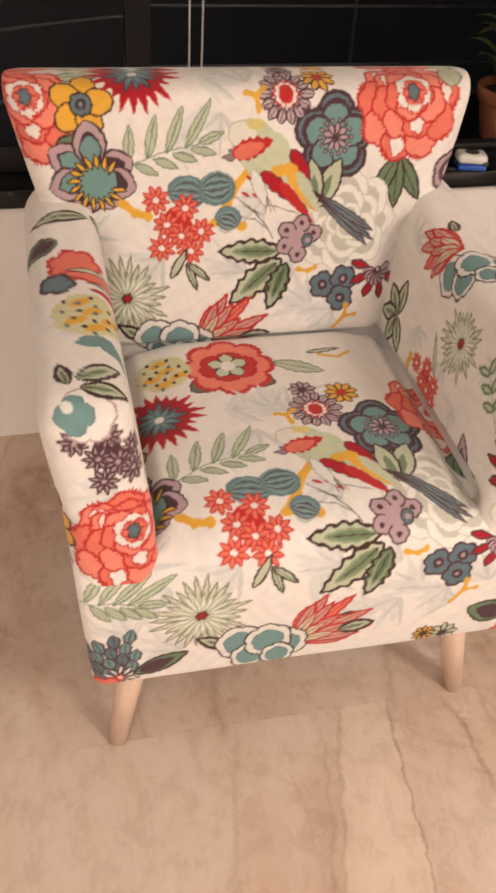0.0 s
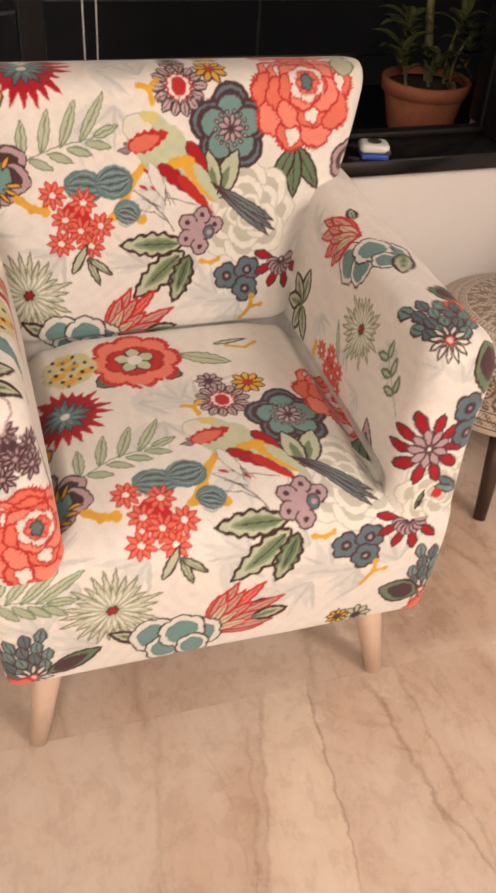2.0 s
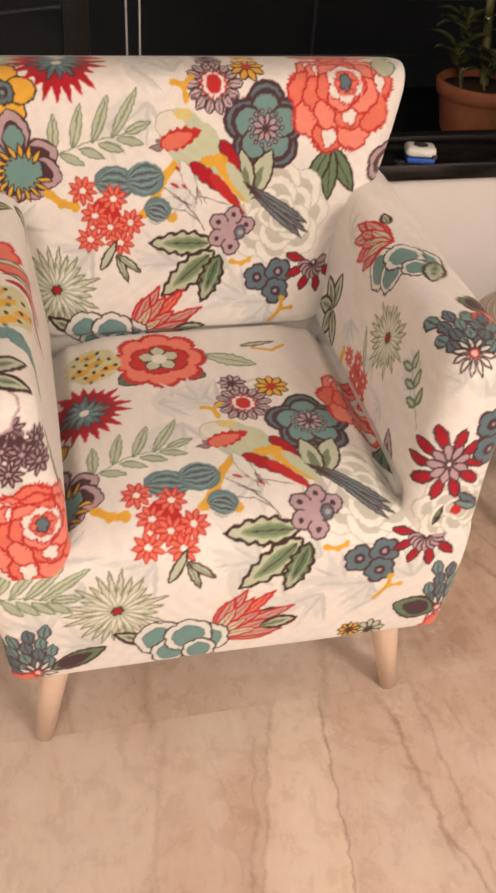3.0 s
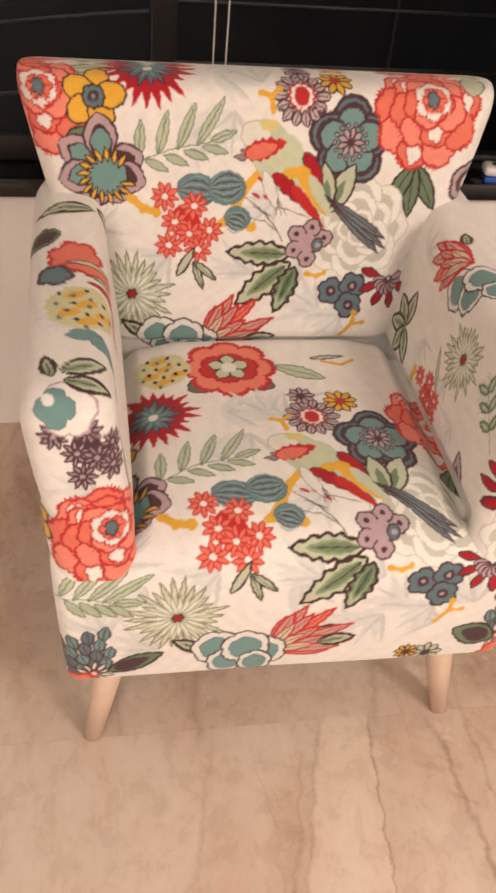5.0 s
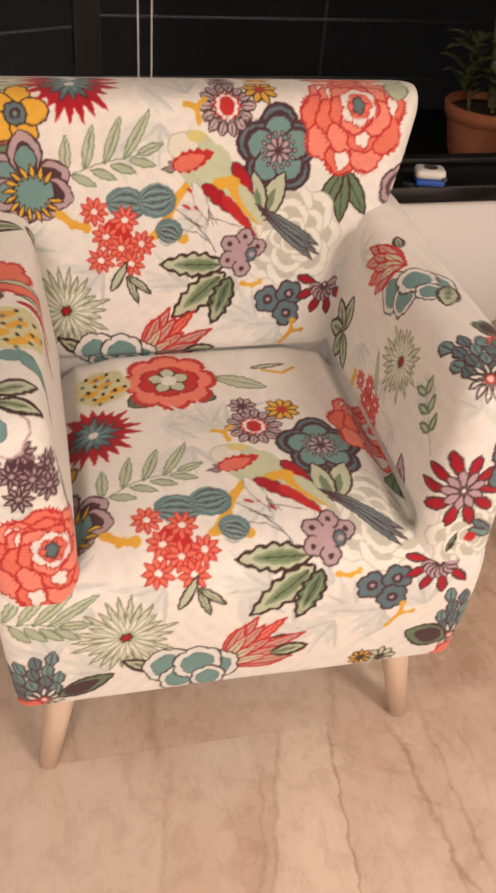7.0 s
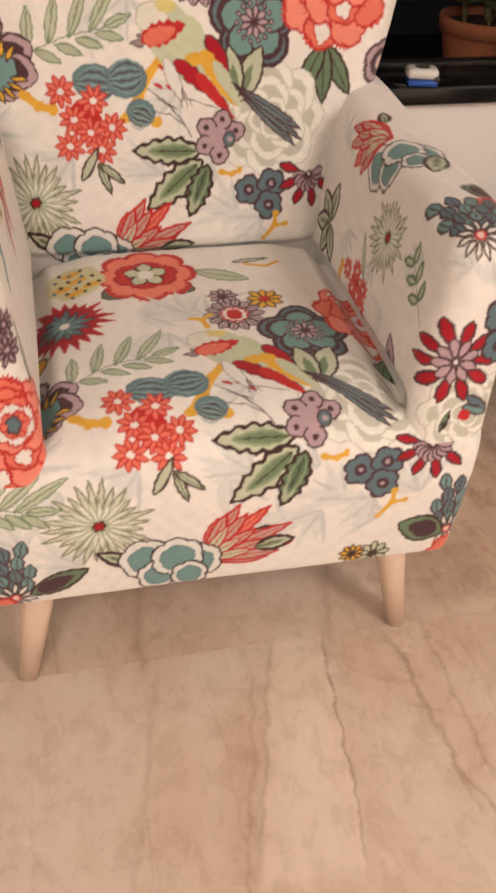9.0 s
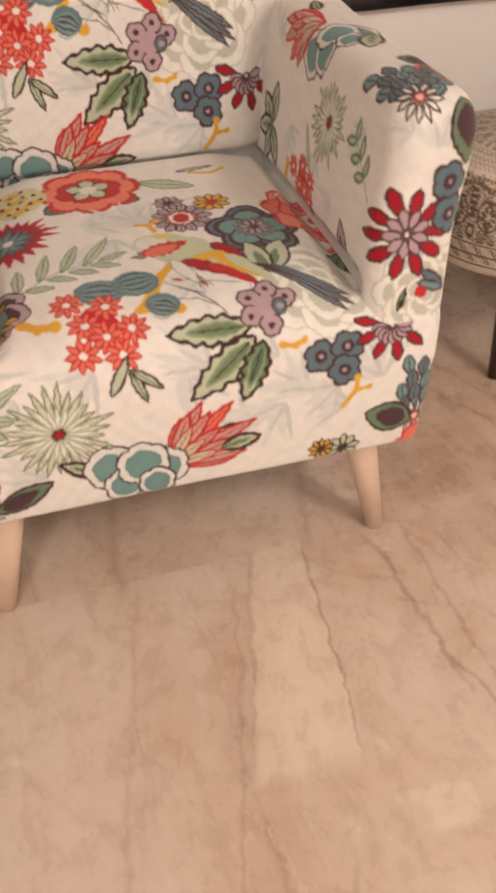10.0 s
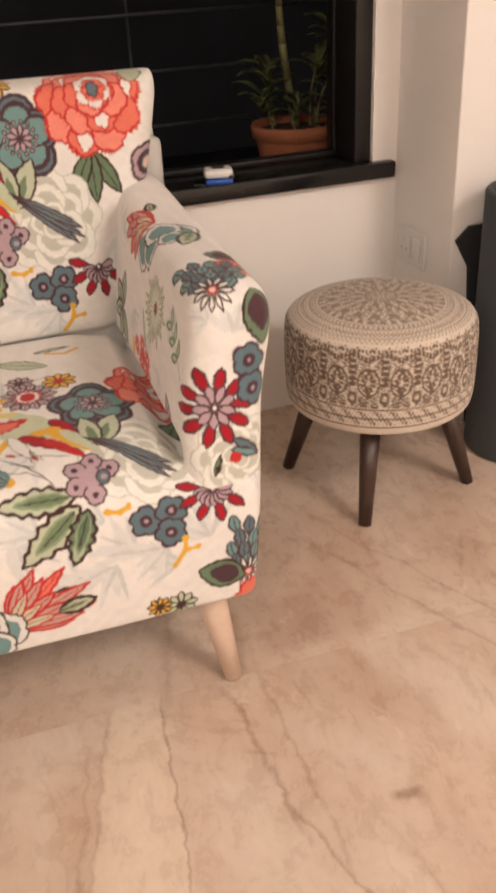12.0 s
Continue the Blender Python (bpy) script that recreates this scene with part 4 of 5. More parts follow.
def frilly_red(p, r=0.075):
    p.lobes(0, 0, r, 8, 0.18, lin(228, 128, 106), RED, 0.006, 0, 0.55, 0.05, 1.0)
    p.lobes(0, 0, 0.66 * r, 6, 0.16, RED, DEEP_RED, 0.002, 20, 0.6, 0.06, 0.8)
    for k in range(5):
        p.petal(0, 0.002, 90 + 72 * k, 0.42 * r, 0.026, SAGE, BROWN, 0.0014, 1.4)
    p.disk(0, 0.002, 0.012, fill=PALE)


def dotted_pad(p, r=0.04):
    p.lobes(0, 0, r, 7, 0.1, lin(208, 204, 160), None, 0, 0, 0.6, 0.08)
    for x, y in ((0.1, 0.1), (-0.4, -0.2), (0.5, -0.3), (-0.1, 0.55), (0.0, -0.6)):
        p.disk(x * r, y * r, 0.3 * r, 0.16 * r, 15, YELLOW)
    for k in range(16):
        a, q = k * 137.5, r * 0.85 * math.sqrt((k + 0.5) / 16)
        p.disk(q * math.cos(radians(a)), q * math.sin(radians(a)), 0.0032, 0.004, 0, BROWN if k % 3 else SLATE)


def artichoke(p, r=0.05, tail=True):
    for row in range(4):
        for k in range(5 - row % 2):
            x = (k - 2 + 0.5 * (row % 2)) * 0.017
            p.petal(x * (1 - 0.12 * row), 0.028 - 0.02 * row, 90 + x * -900, 0.034, 0.019, SLATE if (k + row) % 2 else TEAL, PLUM, 0.0014, 1.2, PLUM)
    p.rays(0, -0.03, 11, 0.004, 0.03, 0.009, CREAM, BROWN, 0.0012, 0, 1.2, 0.1)
    p.disk(0, -0.03, 0.007, fill=BLUSH, line=RED, lw=0.0016)


def plum_leaf(p, ang, length=0.075, width=0.05):
    p.petal(0, 0, ang, length, width, GREEN, BROWN, 0.002, 0.9)
    p.petal(0.01 * math.cos(radians(ang)), 0.01 * math.sin(radians(ang)), ang, length * 0.62, width * 0.66, PLUM, None, 0, 0.8)


def line_leaf(p, ang, length=0.06, width=0.03):
    p.petal(0, 0, ang, length, width, PALE_GREEN, BROWN, 0.0028, 0.9)
    p.petal(0, 0, ang, length * 0.76, width * 0.36, lin(140, 154, 124), None, 0, 0.9, BROWN)


def repeat(p):
    """One repeat of the print, in cloth metres from the crease."""
    for k, (u, v) in enumerate(((-0.08, 0.41), (-0.02, 0.40), (-0.27, 0.18), (0.09, 0.06), (-0.02, 0.12), (0.26, 0.15), (-0.12, 0.33), (0.14, 0.02), (-0.24, 0.03), (0.01, 0.24), (-0.06, 0.36), (0.13, 0.05), (-0.15, 0.15), (0.06, 0.11))):
        brush(p.uv(u, v), k)
    sprig(p.uv(-0.133, 0.3, 14), 0.14)
    for ang in (70, 100, 128):
        p.uv(0.228, 0.245).petal(0, 0.05, -ang + 10, 0.085, 0.03, GREEN, BROWN, 0.0018, 0.9, BROWN)
    white_peony(p.uv(0.1482, 0.1937), 0.084)
    p.uv(-0.254, 0.424).petal(-0.035, -0.012, 12, 0.085, 0.034, PALE_GREEN, GREEN, 0.003, 0.9, GREEN)
    peony(p.uv(-0.332, 0.364), 0.082)
    yellow_flower(p.uv(-0.25, 0.371))
    p.uv(-0.29, 0.315).petal(0, 0, 20, 0.045, 0.02, GREEN, BROWN, 0.0014)
    lotus(p.uv(-0.238, 0.276), 0.076)
    red_star(p.uv(-0.173, 0.425))
    clover(p.uv(0.1239, 0.3225))
    p.uv(0.0979, 0.2168).petal(0, 0, 64, 0.085, 0.04, PALE_GREEN, BROWN, 0.0018, 0.9).petal(0.004, 0.008, 66, 0.05, 0.018, lin(116, 134, 104)).petal(0, 0.004, 98, 0.075, 0.034, PALE_GREEN, BROWN, 0.0018, 0.9).petal(0, 0.01, 98, 0.045, 0.016, lin(116, 134, 104))
    peony(p.uv(0.24, 0.366), 0.088)
    p.uv(0.31, 0.42).petal(0, -0.03, 80, 0.06, 0.04, PALE_GREEN, GREEN, 0.002)
    p.uv(0.322, 0.262).lobes(0, 0, 0.034, 5, 0.12, MAUVE, PLUM, 0.0025).disk(0, 0, 0.02, fill=SLATE, line=PLUM, lw=0.004).disk(0, 0, 0.009, fill=BLUSH)
    mum(p.uv(0.047, 0.383))
    small_daisy(p.uv(0.046, 0.432), 0.024, MAUVE, PLUM)
    small_daisy(p.uv(0.1, 0.412), 0.029, YELLOW, RED)
    branch(p.uv(-0.012, 0.385), [(0.0, 0.0), (0.014, -0.004), (0.018, -0.022)], 0.008)
    branch(p.uv(-0.012, 0.385), [(0.014, -0.004), (0.028, 0.008)], 0.006)
    branch(p.uv(-0.03, 0.24), [(-0.032, -0.04), (-0.012, -0.012), (0.004, 0.018), (0.03, 0.052)])
    branch(p.uv(-0.03, 0.24), [(-0.018, -0.03), (0.012, -0.046)])
    p.uv(0.0, 0.21)
    p.stroke([(-0.0286, 0.0291), (0.0009, 0.0068), (0.0199, -0.0163), (0.0321, -0.0377)], 0.0016, BROWN)
    p.stroke([(-0.0234, -0.0013), (0.0009, -0.0058), (0.0225, -0.0217)], 0.0014, BROWN)
    p.stroke([(-0.0165, 0.0165), (0.0113, 0.0007)], 0.0012, BROWN)
    for x, y in ((-0.0208, 0.0368), (-0.0043, 0.0339), (-0.0130, 0.0598), (0.0078, 0.0233)):
        p.petal(x, y, -30, 0.016, 0.006, RED, None, 0, 0.9)
    branch(p.uv(-0.18, 0.225), [(-0.018, 0.008), (0.0, -0.006), (0.018, -0.01)])
    bird(p.uv(0.046, 0.284))
    gourd(p.uv(-0.102, 0.249), 0.031, 0.024, -8)
    gourd(p.uv(-0.058, 0.252), 0.029, 0.025, 8)
    gourd(p.uv(-0.04, 0.208), 0.021, 0.018, -20)
    star_cluster(p.uv(-0.118, 0.2), 1.0)
    for k in (10, 40):
        p.uv(-0.085, 0.12).petal(-0.02, 0.02, k - 80, 0.05, 0.014, PALE_GREEN, BROWN, 0.0014, 0.9, GREEN)
    p.uv(-0.13, 0.115).petal(0, 0, 60, 0.055, 0.016, PALE_GREEN, BROWN, 0.0014)
    big_leaf(p.uv(0.0485, 0.1515), 178, 0.106, 0.042)
    big_leaf(p.uv(0.0485, 0.1395), 219, 0.112, 0.046)
    big_leaf(p.uv(0.0563, 0.1326), 248, 0.084, 0.038, True)
    dotted_lobes(p.uv(0.074, 0.17), 0.037)
    branch(p.uv(0.088, 0.116), [(-0.012, 0.004), (0.004, 0.0), (0.016, 0.006)], 0.007)
    triple(p.uv(0.1412, 0.0859))
    dahlia(p.uv(0.214, 0.11), 0.056, 200, 160)
    burst(p.uv(-0.199, 0.086), 0.075)
    branch(p.uv(0.155, 0.035), [(0.006, 0.02), (0.004, 0.0), (-0.012, -0.02)], 0.007)
    branch(p.uv(0.155, 0.035), [(0.004, 0.0), (0.022, 0.002)], 0.006)
    line_leaf(p.uv(-0.165, 0.012), 150, 0.06, 0.026)
    line_leaf(p.uv(-0.04, 0.018), 20, 0.06, 0.024)
    fan_flower(p.uv(-0.088, -0.004, -56), 0.122)
    cups(p.uv(-0.122, 0.004), 0.058)
    line_leaf(p.uv(-0.02, 0.002), 12, 0.055, 0.028)


def crease_motifs(p):
    """What lies on the seat next to the crease."""
    for x, ang in ((-0.085, 215), (-0.045, -30)):
        p.uv(x, -0.07).petal(0, 0.01, ang, 0.055, 0.042, lin(96, 112, 92), PLUM, 0.002, 1.1, PLUM)
    frilly_red(p.uv(-0.062, -0.034), 0.078)
    dotted_pad(p.uv(-0.165, -0.03), 0.046)
    p.uv(0.06, -0.05).petal(-0.05, 0.02, -25, 0.085, 0.034, PALE_GREEN, GREEN, 0.002, 0.9, GREEN, 0, 0.15)
    branch(p.uv(0.12, -0.03), [(-0.03, 0.01), (0.0, 0.0), (0.02, 0.012)], 0.006)
    p.uv(0.1, -0.012).petal(-0.03, 0, 5, 0.06, 0.012, PALE_GREEN, BROWN, 0.0013)


for s in (seat, backrest, arm_left, arm_right, body):
    s.col[:] = CREAM
for k, (u, v) in enumerate(((0.06, -0.54), (0.1, -0.51), (-0.27, -0.52), (-0.22, -0.44), (-0.02, -0.45), (0.0, -0.16), (0.02, -0.12), (0.23, -0.5))):
    brush(Print(seat).uv(u, v), 80 + k, 0.07)
crease_motifs(Print(seat))
repeat(Print(backrest))
repeat(Print(seat, ((1.024, -0.126, 0.045), (0.102, 1.042, -0.565))))

# front rail, outside the repeat
pen = Print(seat)
sprig(pen.uv(-0.285, -0.462, -12), 0.09, PALE_GREEN, GREEN, 4)
artichoke(pen.uv(-0.29, -0.575, 20))
plum_leaf(pen.uv(-0.262, -0.60), 25, 0.085, 0.034)
pen.uv(-0.3, -0.625).lobes(0, 0, 0.03, 6, 0.2, CORAL, RED, 0.003, 0, 0.6, 0.1)
artichoke(pen.uv(0.3, -0.545, -20))
plum_leaf(pen.uv(0.285, -0.578), 160, 0.072, 0.05)
pen.uv(0.305, -0.625).lobes(0, 0, 0.045, 6, 0.2, CORAL, RED, 0.003, 0, 0.6, 0.1)
small_daisy(pen.uv(0.19, -0.605), 0.026, SAGE, BROWN)
small_daisy(pen.uv(0.16, -0.6), 0.02, YELLOW, BROWN)

# arm with the sweep of blossoms
pen = Print(arm_right)
for k, c in enumerate(((0.245, 0.22, 0.5), (0.25, 0.1, 0.57), (0.24, 0.33, 0.5), (0.3, -0.004, 0.58), (0.25, 0.15, 0.47), (0.27, 0.0, 0.6), (0.25, 0.42, 0.6))):
    brush(pen.at(c), 40 + k, 0.045)
cups(pen.at((0.279, 0.268, 0.634), (0.3, 0.35, 0.64)), 0.052)
pen.at((0.262, 0.345, 0.622), (0.247, 0.40, 0.575))
pen.b = pen.b + 0.042
fan_flower(pen, 0.09)
line_leaf(pen.at((0.29, 0.36, 0.641), (0.3, 0.42, 0.641)), 90, 0.03, 0.022)
line_leaf(pen.at((0.325, 0.25, 0.638), (0.3, 0.2, 0.638)), 90, 0.062, 0.036)
burst(pen.at((0.249, 0.198, 0.55)), 0.062)
for a in (60, 110, 160, 215, 265):
    line_leaf(pen.at((0.236, 0.395, 0.485)), a, 0.062, 0.034)
star_cluster(pen.at((0.234, 0.25, 0.452)), 0.8)
pen.at((0.236, 0.24, 0.49)).petal(0, -0.02, 88, 0.07, 0.011, PALE_GREEN, GREEN, 0.0013)
branch(pen.at((0.236, 0.31, 0.435)), [(-0.01, -0.02), (0, 0.01), (0.012, 0.02)], 0.011)
pen.at((0.249, 0.085, 0.54), (0.25, 0.125, 0.57)).stroke([(0, -0.055), (0, 0.04)], 0.0014, GREEN)
for y in (-0.024, 0.002, 0.028):
    pen.petal(0, y, 40, 0.03, 0.015, PALE_GREEN, GREEN, 0.003).petal(0, y, 140, 0.03, 0.015, PALE_GREEN, GREEN, 0.003)
white_peony(pen.at((0.295, -0.018, 0.415)), 0.062)
dahlia(pen.at((0.271, -0.008, 0.485)), 0.062)
plum_leaf(pen.at((0.338, 0.03, 0.622), (0.348, 0.002, 0.58)), 90, 0.072, 0.056)
plum_leaf(pen.at((0.315, 0.15, 0.636), (0.345, 0.12, 0.635)), 100, 0.06, 0.042)
pen.at((0.335, 0.088, 0.632)).lobes(0, 0, 0.034, 6, 0.2, CORAL, RED, 0.003, 0, 0.6, 0.1)
artichoke(pen.at((0.297, 0.06, 0.632), (0.315, 0.13, 0.636)), 0.05)
for c in ((0.323, -0.004, 0.54), (0.325, -0.005, 0.502)):
    pen.at(c).lobes(0, 0, 0.025, 5, 0.2, SLATE, PLUM, 0.0018).disk(0, 0, 0.009, fill=MAUVE, line=PLUM, lw=0.0025)
pen.at((0.316, -0.014, 0.418)).petal(-0.03, 0.015, -25, 0.05, 0.016, SLATE, PLUM, 0.0015).petal(-0.03, 0.0, -10, 0.045, 0.014, TEAL, PLUM, 0.0015).disk(-0.022, -0.012, 0.008, fill=RED)
pen.at((0.236, 0.09, 0.425)).petal(0, -0.03, 80, 0.07, 0.034, MAUVE, PLUM, 0.002).petal(0, -0.02, 80, 0.04, 0.018, SLATE, PLUM, 0.0015)
pen.at((0.236, 0.14, 0.42)).petal(0, -0.02, 100, 0.05, 0.02, PALE_GREEN, BROWN, 0.002)
pen.at((0.262, -0.004, 0.4)).petal(0, -0.02, 70, 0.045, 0.024, GREEN, BROWN, 0.0015)

# arm with the peony front
pen = Print(arm_left)
for k, c in enumerate(((-0.27, 0.0, 0.51), (-0.29, 0.18, 0.623), (-0.25, 0.2, 0.58), (-0.3, 0.0, 0.47))):
    brush(pen.at(c), 60 + k, 0.04)
peony(pen.at((-0.252, -0.014, 0.44)), 0.078)
star_cluster(pen.at((-0.27, 0.0, 0.566), None, 25), 0.84, MAUVE, PLUM, MAUVE)
pen.at((-0.296, 0.02, 0.61)).lobes(0.006, 0, 0.034, 6, 0.14, CREAM, MAUVE, 0.0012).lobes(-0.008, 0.0, 0.024, 4, 0.25, TEAL, SLATE, 0.0009).disk(-0.016, 0.01, 0.007, fill=PALE)
line_leaf(pen.at((-0.299, 0.065, 0.629)), 22, 0.058, 0.034)
line_leaf(pen.at((-0.296, 0.05, 0.625)), -12, 0.058, 0.028)
line_leaf(pen.at((-0.307, 0.055, 0.622)), 110, 0.045, 0.022)
pen.at((-0.262, 0.13, 0.631)).petal(-0.026, 0.02, -20, 0.05, 0.026, TEAL, SLATE, 0.0012).petal(0.0, 0.012, -62, 0.05, 0.024, TEAL, SLATE, 0.0012)
pen.at((-0.243, 0.1, 0.6)).petal(0.0, 0.02, -75, 0.06, 0.02, TEAL, SLATE, 0.0012)
dotted_pad(pen.at((-0.272, 0.2, 0.635)), 0.052)
pen.at((-0.283, 0.32, 0.64)).lobes(0, 0, 0.042, 7, 0.2, CORAL, RED, 0.004, 0, 0.6, 0.1)
pen.at((-0.252, 0.29, 0.628)).petal(-0.035, 0.045, -52, 0.14, 0.036, CORAL, RED, 0.004, 0.8, None, 0, 0.2).petal(-0.02, 0.045, -50, 0.075, 0.012, SAGE, BROWN, 0.0012)
pen.at((-0.24, 0.24, 0.6)).petal(-0.01, 0.05, -70, 0.12, 0.018, RED, DEEP_RED, 0.002).petal(0.004, 0.06, -68, 0.09, 0.014, SAGE, BROWN, 0.0014, 0.8)
plum_leaf(pen.at((-0.3, 0.38, 0.641)), 200, 0.06, 0.045)
pen.at((-0.305, 0.275, 0.638)).lobes(-0.004, 0, 0.026, 5, 0.15, SLATE, PLUM, 0.003)
line_leaf(pen.at((-0.27, 0.44, 0.635)), 150, 0.07, 0.03)
line_leaf(pen.at((-0.24, 0.43, 0.6)), 110, 0.06, 0.03)
pen.at((-0.226, 0.03, 0.515), (-0.228, 0.05, 0.6)).petal(0, -0.03, 90, 0.08, 0.016, PALE_GREEN, BROWN, 0.0015)
pen.at((-0.323, 0.03, 0.505)).petal(0, -0.03, 90, 0.065, 0.03, DEEP_RED, PLUM, 0.0016)
yellow_flower(pen.at((-0.32, 0.028, 0.45)), 0.036)
pen.at((-0.317, 0.03, 0.395)).lobes(0, 0, 0.03, 5, 0.16, SLATE, PLUM, 0.002)
pen = Print(body)
for k in range(7):
    c = (-0.318, 0.06 + 0.08 * k, 0.24 + 0.09 * ((k * 7) % 3) / 2)
    (peony, lotus, red_star, clover, burst, dahlia, yellow_flower)[k](pen.at(c), 0.05)
    c = (0.33, 0.06 + 0.08 * k, 0.24 + 0.09 * ((k * 5) % 3) / 2)
    (burst, clover, peony, yellow_flower, dahlia, red_star, lotus)[k](pen.at(c), 0.05)

for k, s in enumerate((seat, backrest, arm_left, arm_right, body)):
    x, y, z = s.co.T * 1.0
    wear = np.sin(61 * x + 7 * np.sin(43 * z)) * np.sin(57 * (y + z) + 6 * np.sin(39 * x)) + 0.6 * np.sin(230 * x + 5 * np.sin(150 * y)) * np.sin(210 * (y + z))
    grain = np.random.RandomState(k).normal(0, 0.018, len(x))
    s.col *= np.clip(1 + 0.03 * wear + grain, 0.8, 1.1)[:, None]

seat.build("seat", armchair, "printed seat and front rail in one run of cloth")
backrest.build("backrest", armchair)
arm_left.build("arm", armchair)
arm_right.build("arm", armchair)
body.build("body", armchair, "printed lower body under the arms")
bm = box(CX - 0.3, CX + 0.3, 0.0, 0.59, 0.187, 0.2)
part("underside", bm, BLACK_CLOTH, armchair, "dark dust cloth")
for sx, y0, y1 in ((-1, 0.055, 0.0), (1, 0.055, 0.0), (-1, 0.53, 0.575), (1, 0.53, 0.575)):
    bm = rod(bmesh.new(), (CX + sx * 0.243, y0, 0.2), (-0.003 + sx * 0.277, y1 + 0.006, 0.0), 0.0265, 0.0135, 28)
    part("leg", bm, PALE_WOOD, armchair, "tapered pale beech leg")

# ---- pouffe stool ----
stool = holder("stool", pose(0.738, 0.461, 0, 0, 0, 13), label="round pouffe stool in brown patterned cloth on dark legs", category="stool")


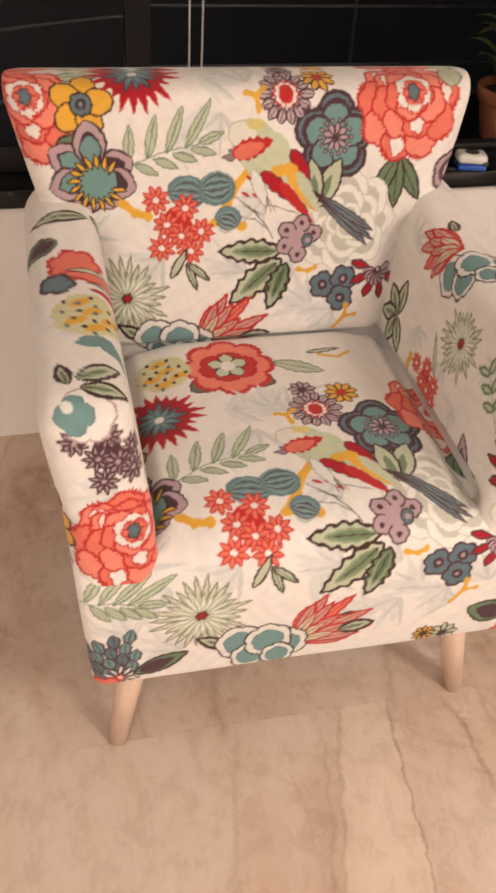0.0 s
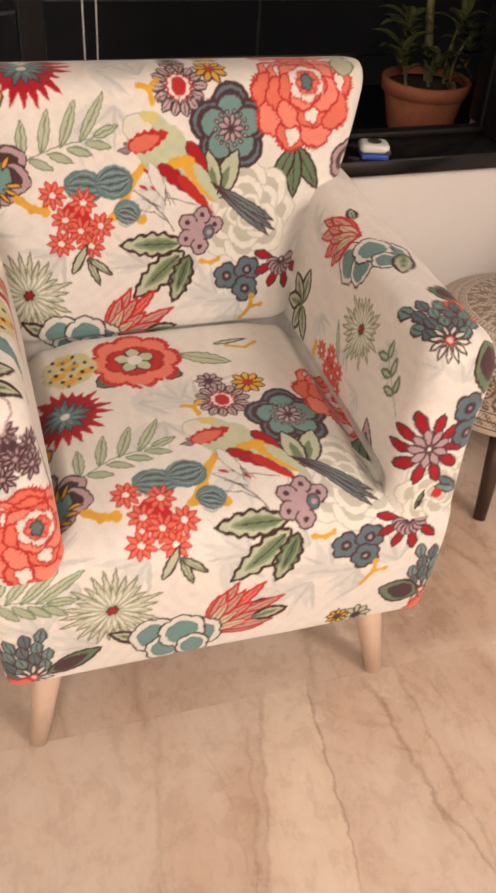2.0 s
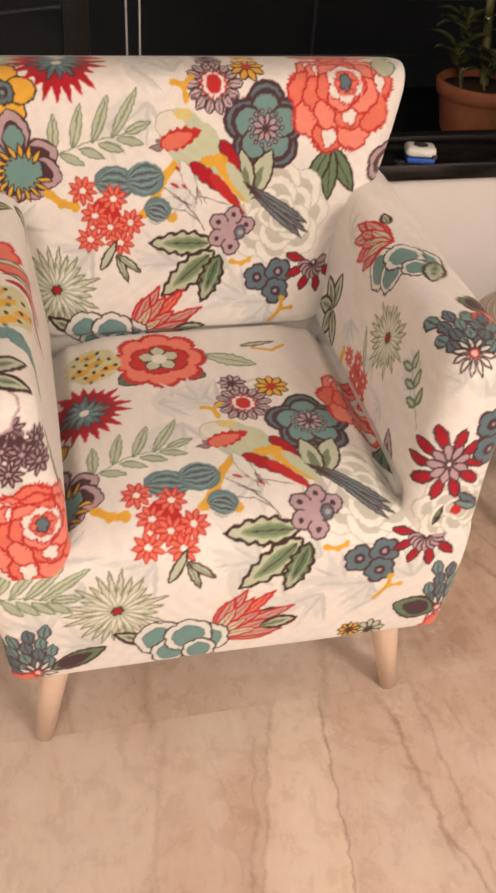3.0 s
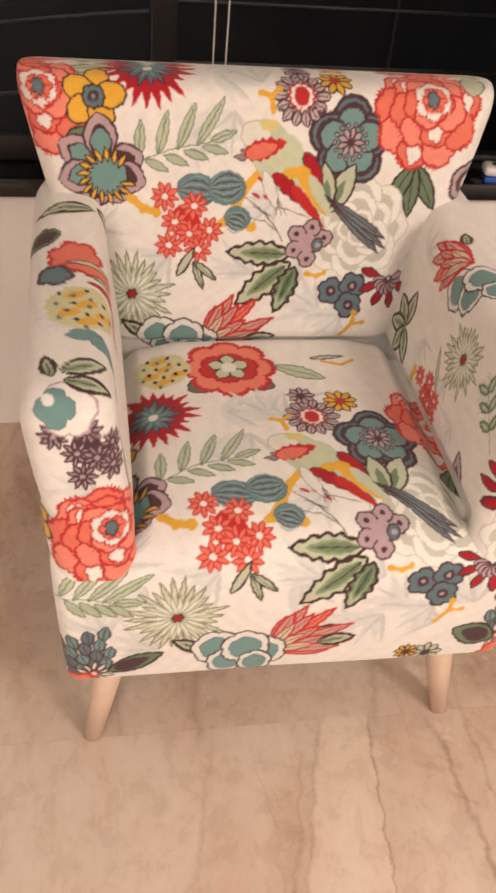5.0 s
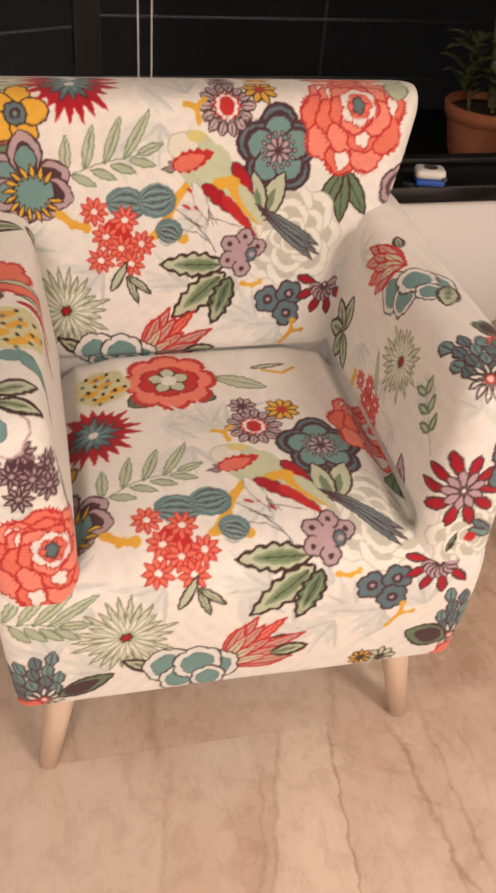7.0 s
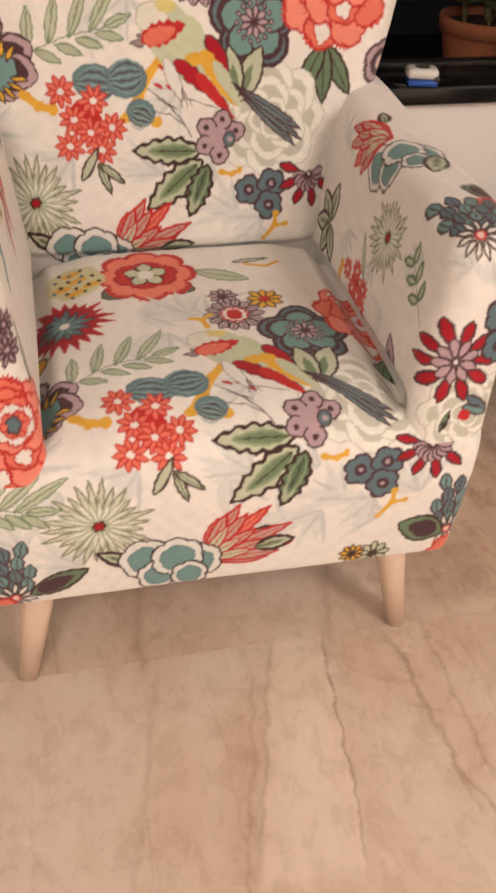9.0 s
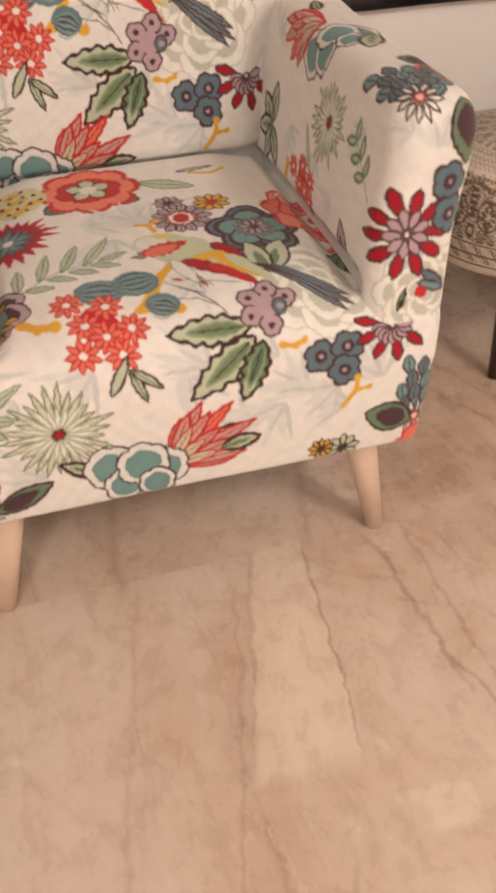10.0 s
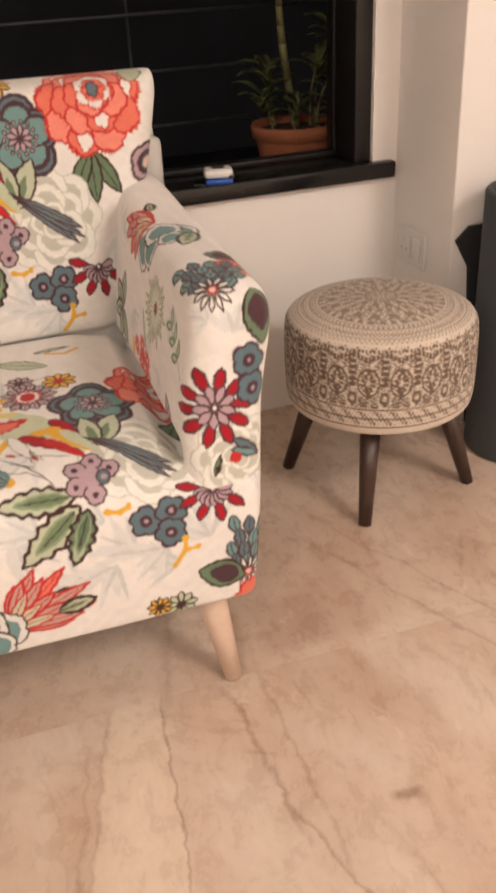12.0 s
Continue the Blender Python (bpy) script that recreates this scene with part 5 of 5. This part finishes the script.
def drum_surface():
    """Upholstered drum with a woven ornament: rosette on the top, medallions and borders round the side."""
    line, v = smooth_line([(0.15, 0.193), (0.175, 0.196), (0.184, 0.208), (0.187, 0.25), (0.187, 0.32), (0.1855, 0.352), (0.181, 0.366), (0.166, 0.378), (0.13, 0.389), (0.08, 0.397), (0.03, 0.4), (0.001, 0.4)], 0.0016)
    n = 760
    th = np.arange(n) * 2 * math.pi / n
    T, R = np.meshgrid(th, line[:, 0])
    Z = np.repeat(line[:, 1:], n, 1)
    grid = np.stack([R * np.cos(T), R * np.sin(T), Z + creases(R * np.cos(T), R * np.sin(T), 4, 0.001) * (Z > 0.37)], -1)
    s = Surface(grid, np.stack([T, np.repeat(v[:, None], n, 1)], -1), True)
    dark = np.zeros(T.shape, bool)
    # side: 20 bays of medallions between columns
    h = (Z - 0.2) * 0.91
    side = (Z < 0.371) & (Z > 0.197) & (R > 0.17)
    bay = T * 20 / (2 * math.pi)
    x = (bay - np.floor(bay) - 0.5) * 0.0587
    m = np.hypot(x, (h - 0.096) * 0.8)
    dark |= side & (m < 0.021) & (m > 0.0175)
    dark |= side & (m < 0.014) & (np.abs(np.sin(4 * np.arctan2(h - 0.096, x))) > 0.55) & (m > 0.0045)
    dark |= side & (np.hypot(x, h - 0.117) < 0.0042) | side & (np.hypot(x, h - 0.078) < 0.0042)
    dark |= side & (np.abs(np.abs(x) - 0.0275) < 0.0045) & (h > 0.088) & (h < 0.14) & (np.sin(h * 620) > -0.5)
    dark |= side & (np.hypot(np.abs(x) - 0.029, (h - 0.068) * 0.7) < 0.0085) & (np.hypot(np.abs(x) - 0.029, (h - 0.068) * 0.7) > 0.0045)
    dark |= side & (np.abs(h - (0.135 + 0.012 * np.abs(x) / 0.029)) < 0.0045) & (np.sin(x * 900) > -0.7)
    dark |= side & (np.abs(h - 0.150) < 0.0022) & (np.sin(T * 160) > -0.2)
    dark |= side & (h > 0.05) & (h < 0.146) & (np.sin(T * 150 + 2.5 * np.sin(h * 380)) * np.sin(h * 640 + 2 * np.sin(T * 90)) > 0.3)
    dark |= side & (h > 0.05) & (h < 0.07) & (np.abs(x) < 0.016) & (np.sin(x * 1300) > 0.2)
    lace = np.sin(T * 160) * np.sin(h * 520)
    dark |= side & (h > 0.018) & (h < 0.045) & (lace + 0.5 * np.sin(T * 40 + h * 260) > 0.32)
    dark |= side & ((np.abs(h - 0.047) < 0.0016) | (np.abs(h - 0.014) < 0.0014) | (np.abs(h - 0.03) < 0.001))
    dark |= side & (h > 0.05) & (np.sin(T * 100 + 2 * np.sin(h * 300)) * np.sin(h * 430 + np.sin(T * 60)) > 0.45)
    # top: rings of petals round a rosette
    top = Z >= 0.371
    r = R
    for r0, r1, count, cut in ((0.0, 0.02, 8, 0.3), (0.024, 0.03, 24, -0.4), (0.034, 0.056, 12, 0.15), (0.06, 0.078, 24, 0.2), (0.082, 0.104, 18, 0.1), (0.107, 0.122, 36, 0.15)):
        k = (r - r0) / (r1 - r0)
        dark |= top & (k > 0) & (k < 1) & (np.sin(T * count) * np.sin(math.pi * k) + 0.45 * np.sin(T * count * 2 + 9 * k) * np.cos(7 * k) > cut)
    for q in (0.022, 0.032, 0.058, 0.08, 0.105, 0.125, 0.1365, 0.148, 0.16):
        dark |= top & (np.abs(r - q) < 0.0008)
    dark |= top & (np.abs(r - 0.131) < 0.0028) & (np.sin(T * 90) > 0.1)
    dark |= top & (np.abs(r - 0.152) < 0.0015) & (np.sin(T * 150) > 0)
    dark |= top & (np.sin(T * 120) * np.sin(r * 600) > 0.35) & (r > 0.134) & (r < 0.172)
    dark |= top & (r < 0.122) & (np.sin(T * 48 + 3 * np.sin(r * 400)) * np.sin(r * 700) > 0.2)
    s.col[:] = lin(212, 198, 182)
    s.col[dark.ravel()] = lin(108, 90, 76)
    # ornament set paler on the top than round the side
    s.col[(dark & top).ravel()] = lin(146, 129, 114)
    s.col *= np.clip(1 + np.random.RandomState(3).normal(0, 0.07, len(s.col)), 0.75, 1.2)[:, None]
    wide = s.col.reshape(*s.shape, 3)
    wide = 0.5 * wide + 0.25 * np.roll(wide, 1, 1) + 0.25 * np.roll(wide, -1, 1)
    s.col = wide.reshape(-1, 3)
    return s


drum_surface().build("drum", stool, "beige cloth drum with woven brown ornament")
part("base_board", lathe([(0.14, 0.19), (0.165, 0.1905), (0.17, 0.2), (0.1, 0.203)], 64), DARK_WOOD, stool)
for k in range(4):
    a = radians(45 + 90 * k)
    part("leg", rod(bmesh.new(), (0.125 * math.cos(a), 0.125 * math.sin(a), 0.205), (0.19 * math.cos(a), 0.19 * math.sin(a), 0.0), 0.021, 0.0125, 24), DARK_WOOD, stool, "tapered dark stained leg")
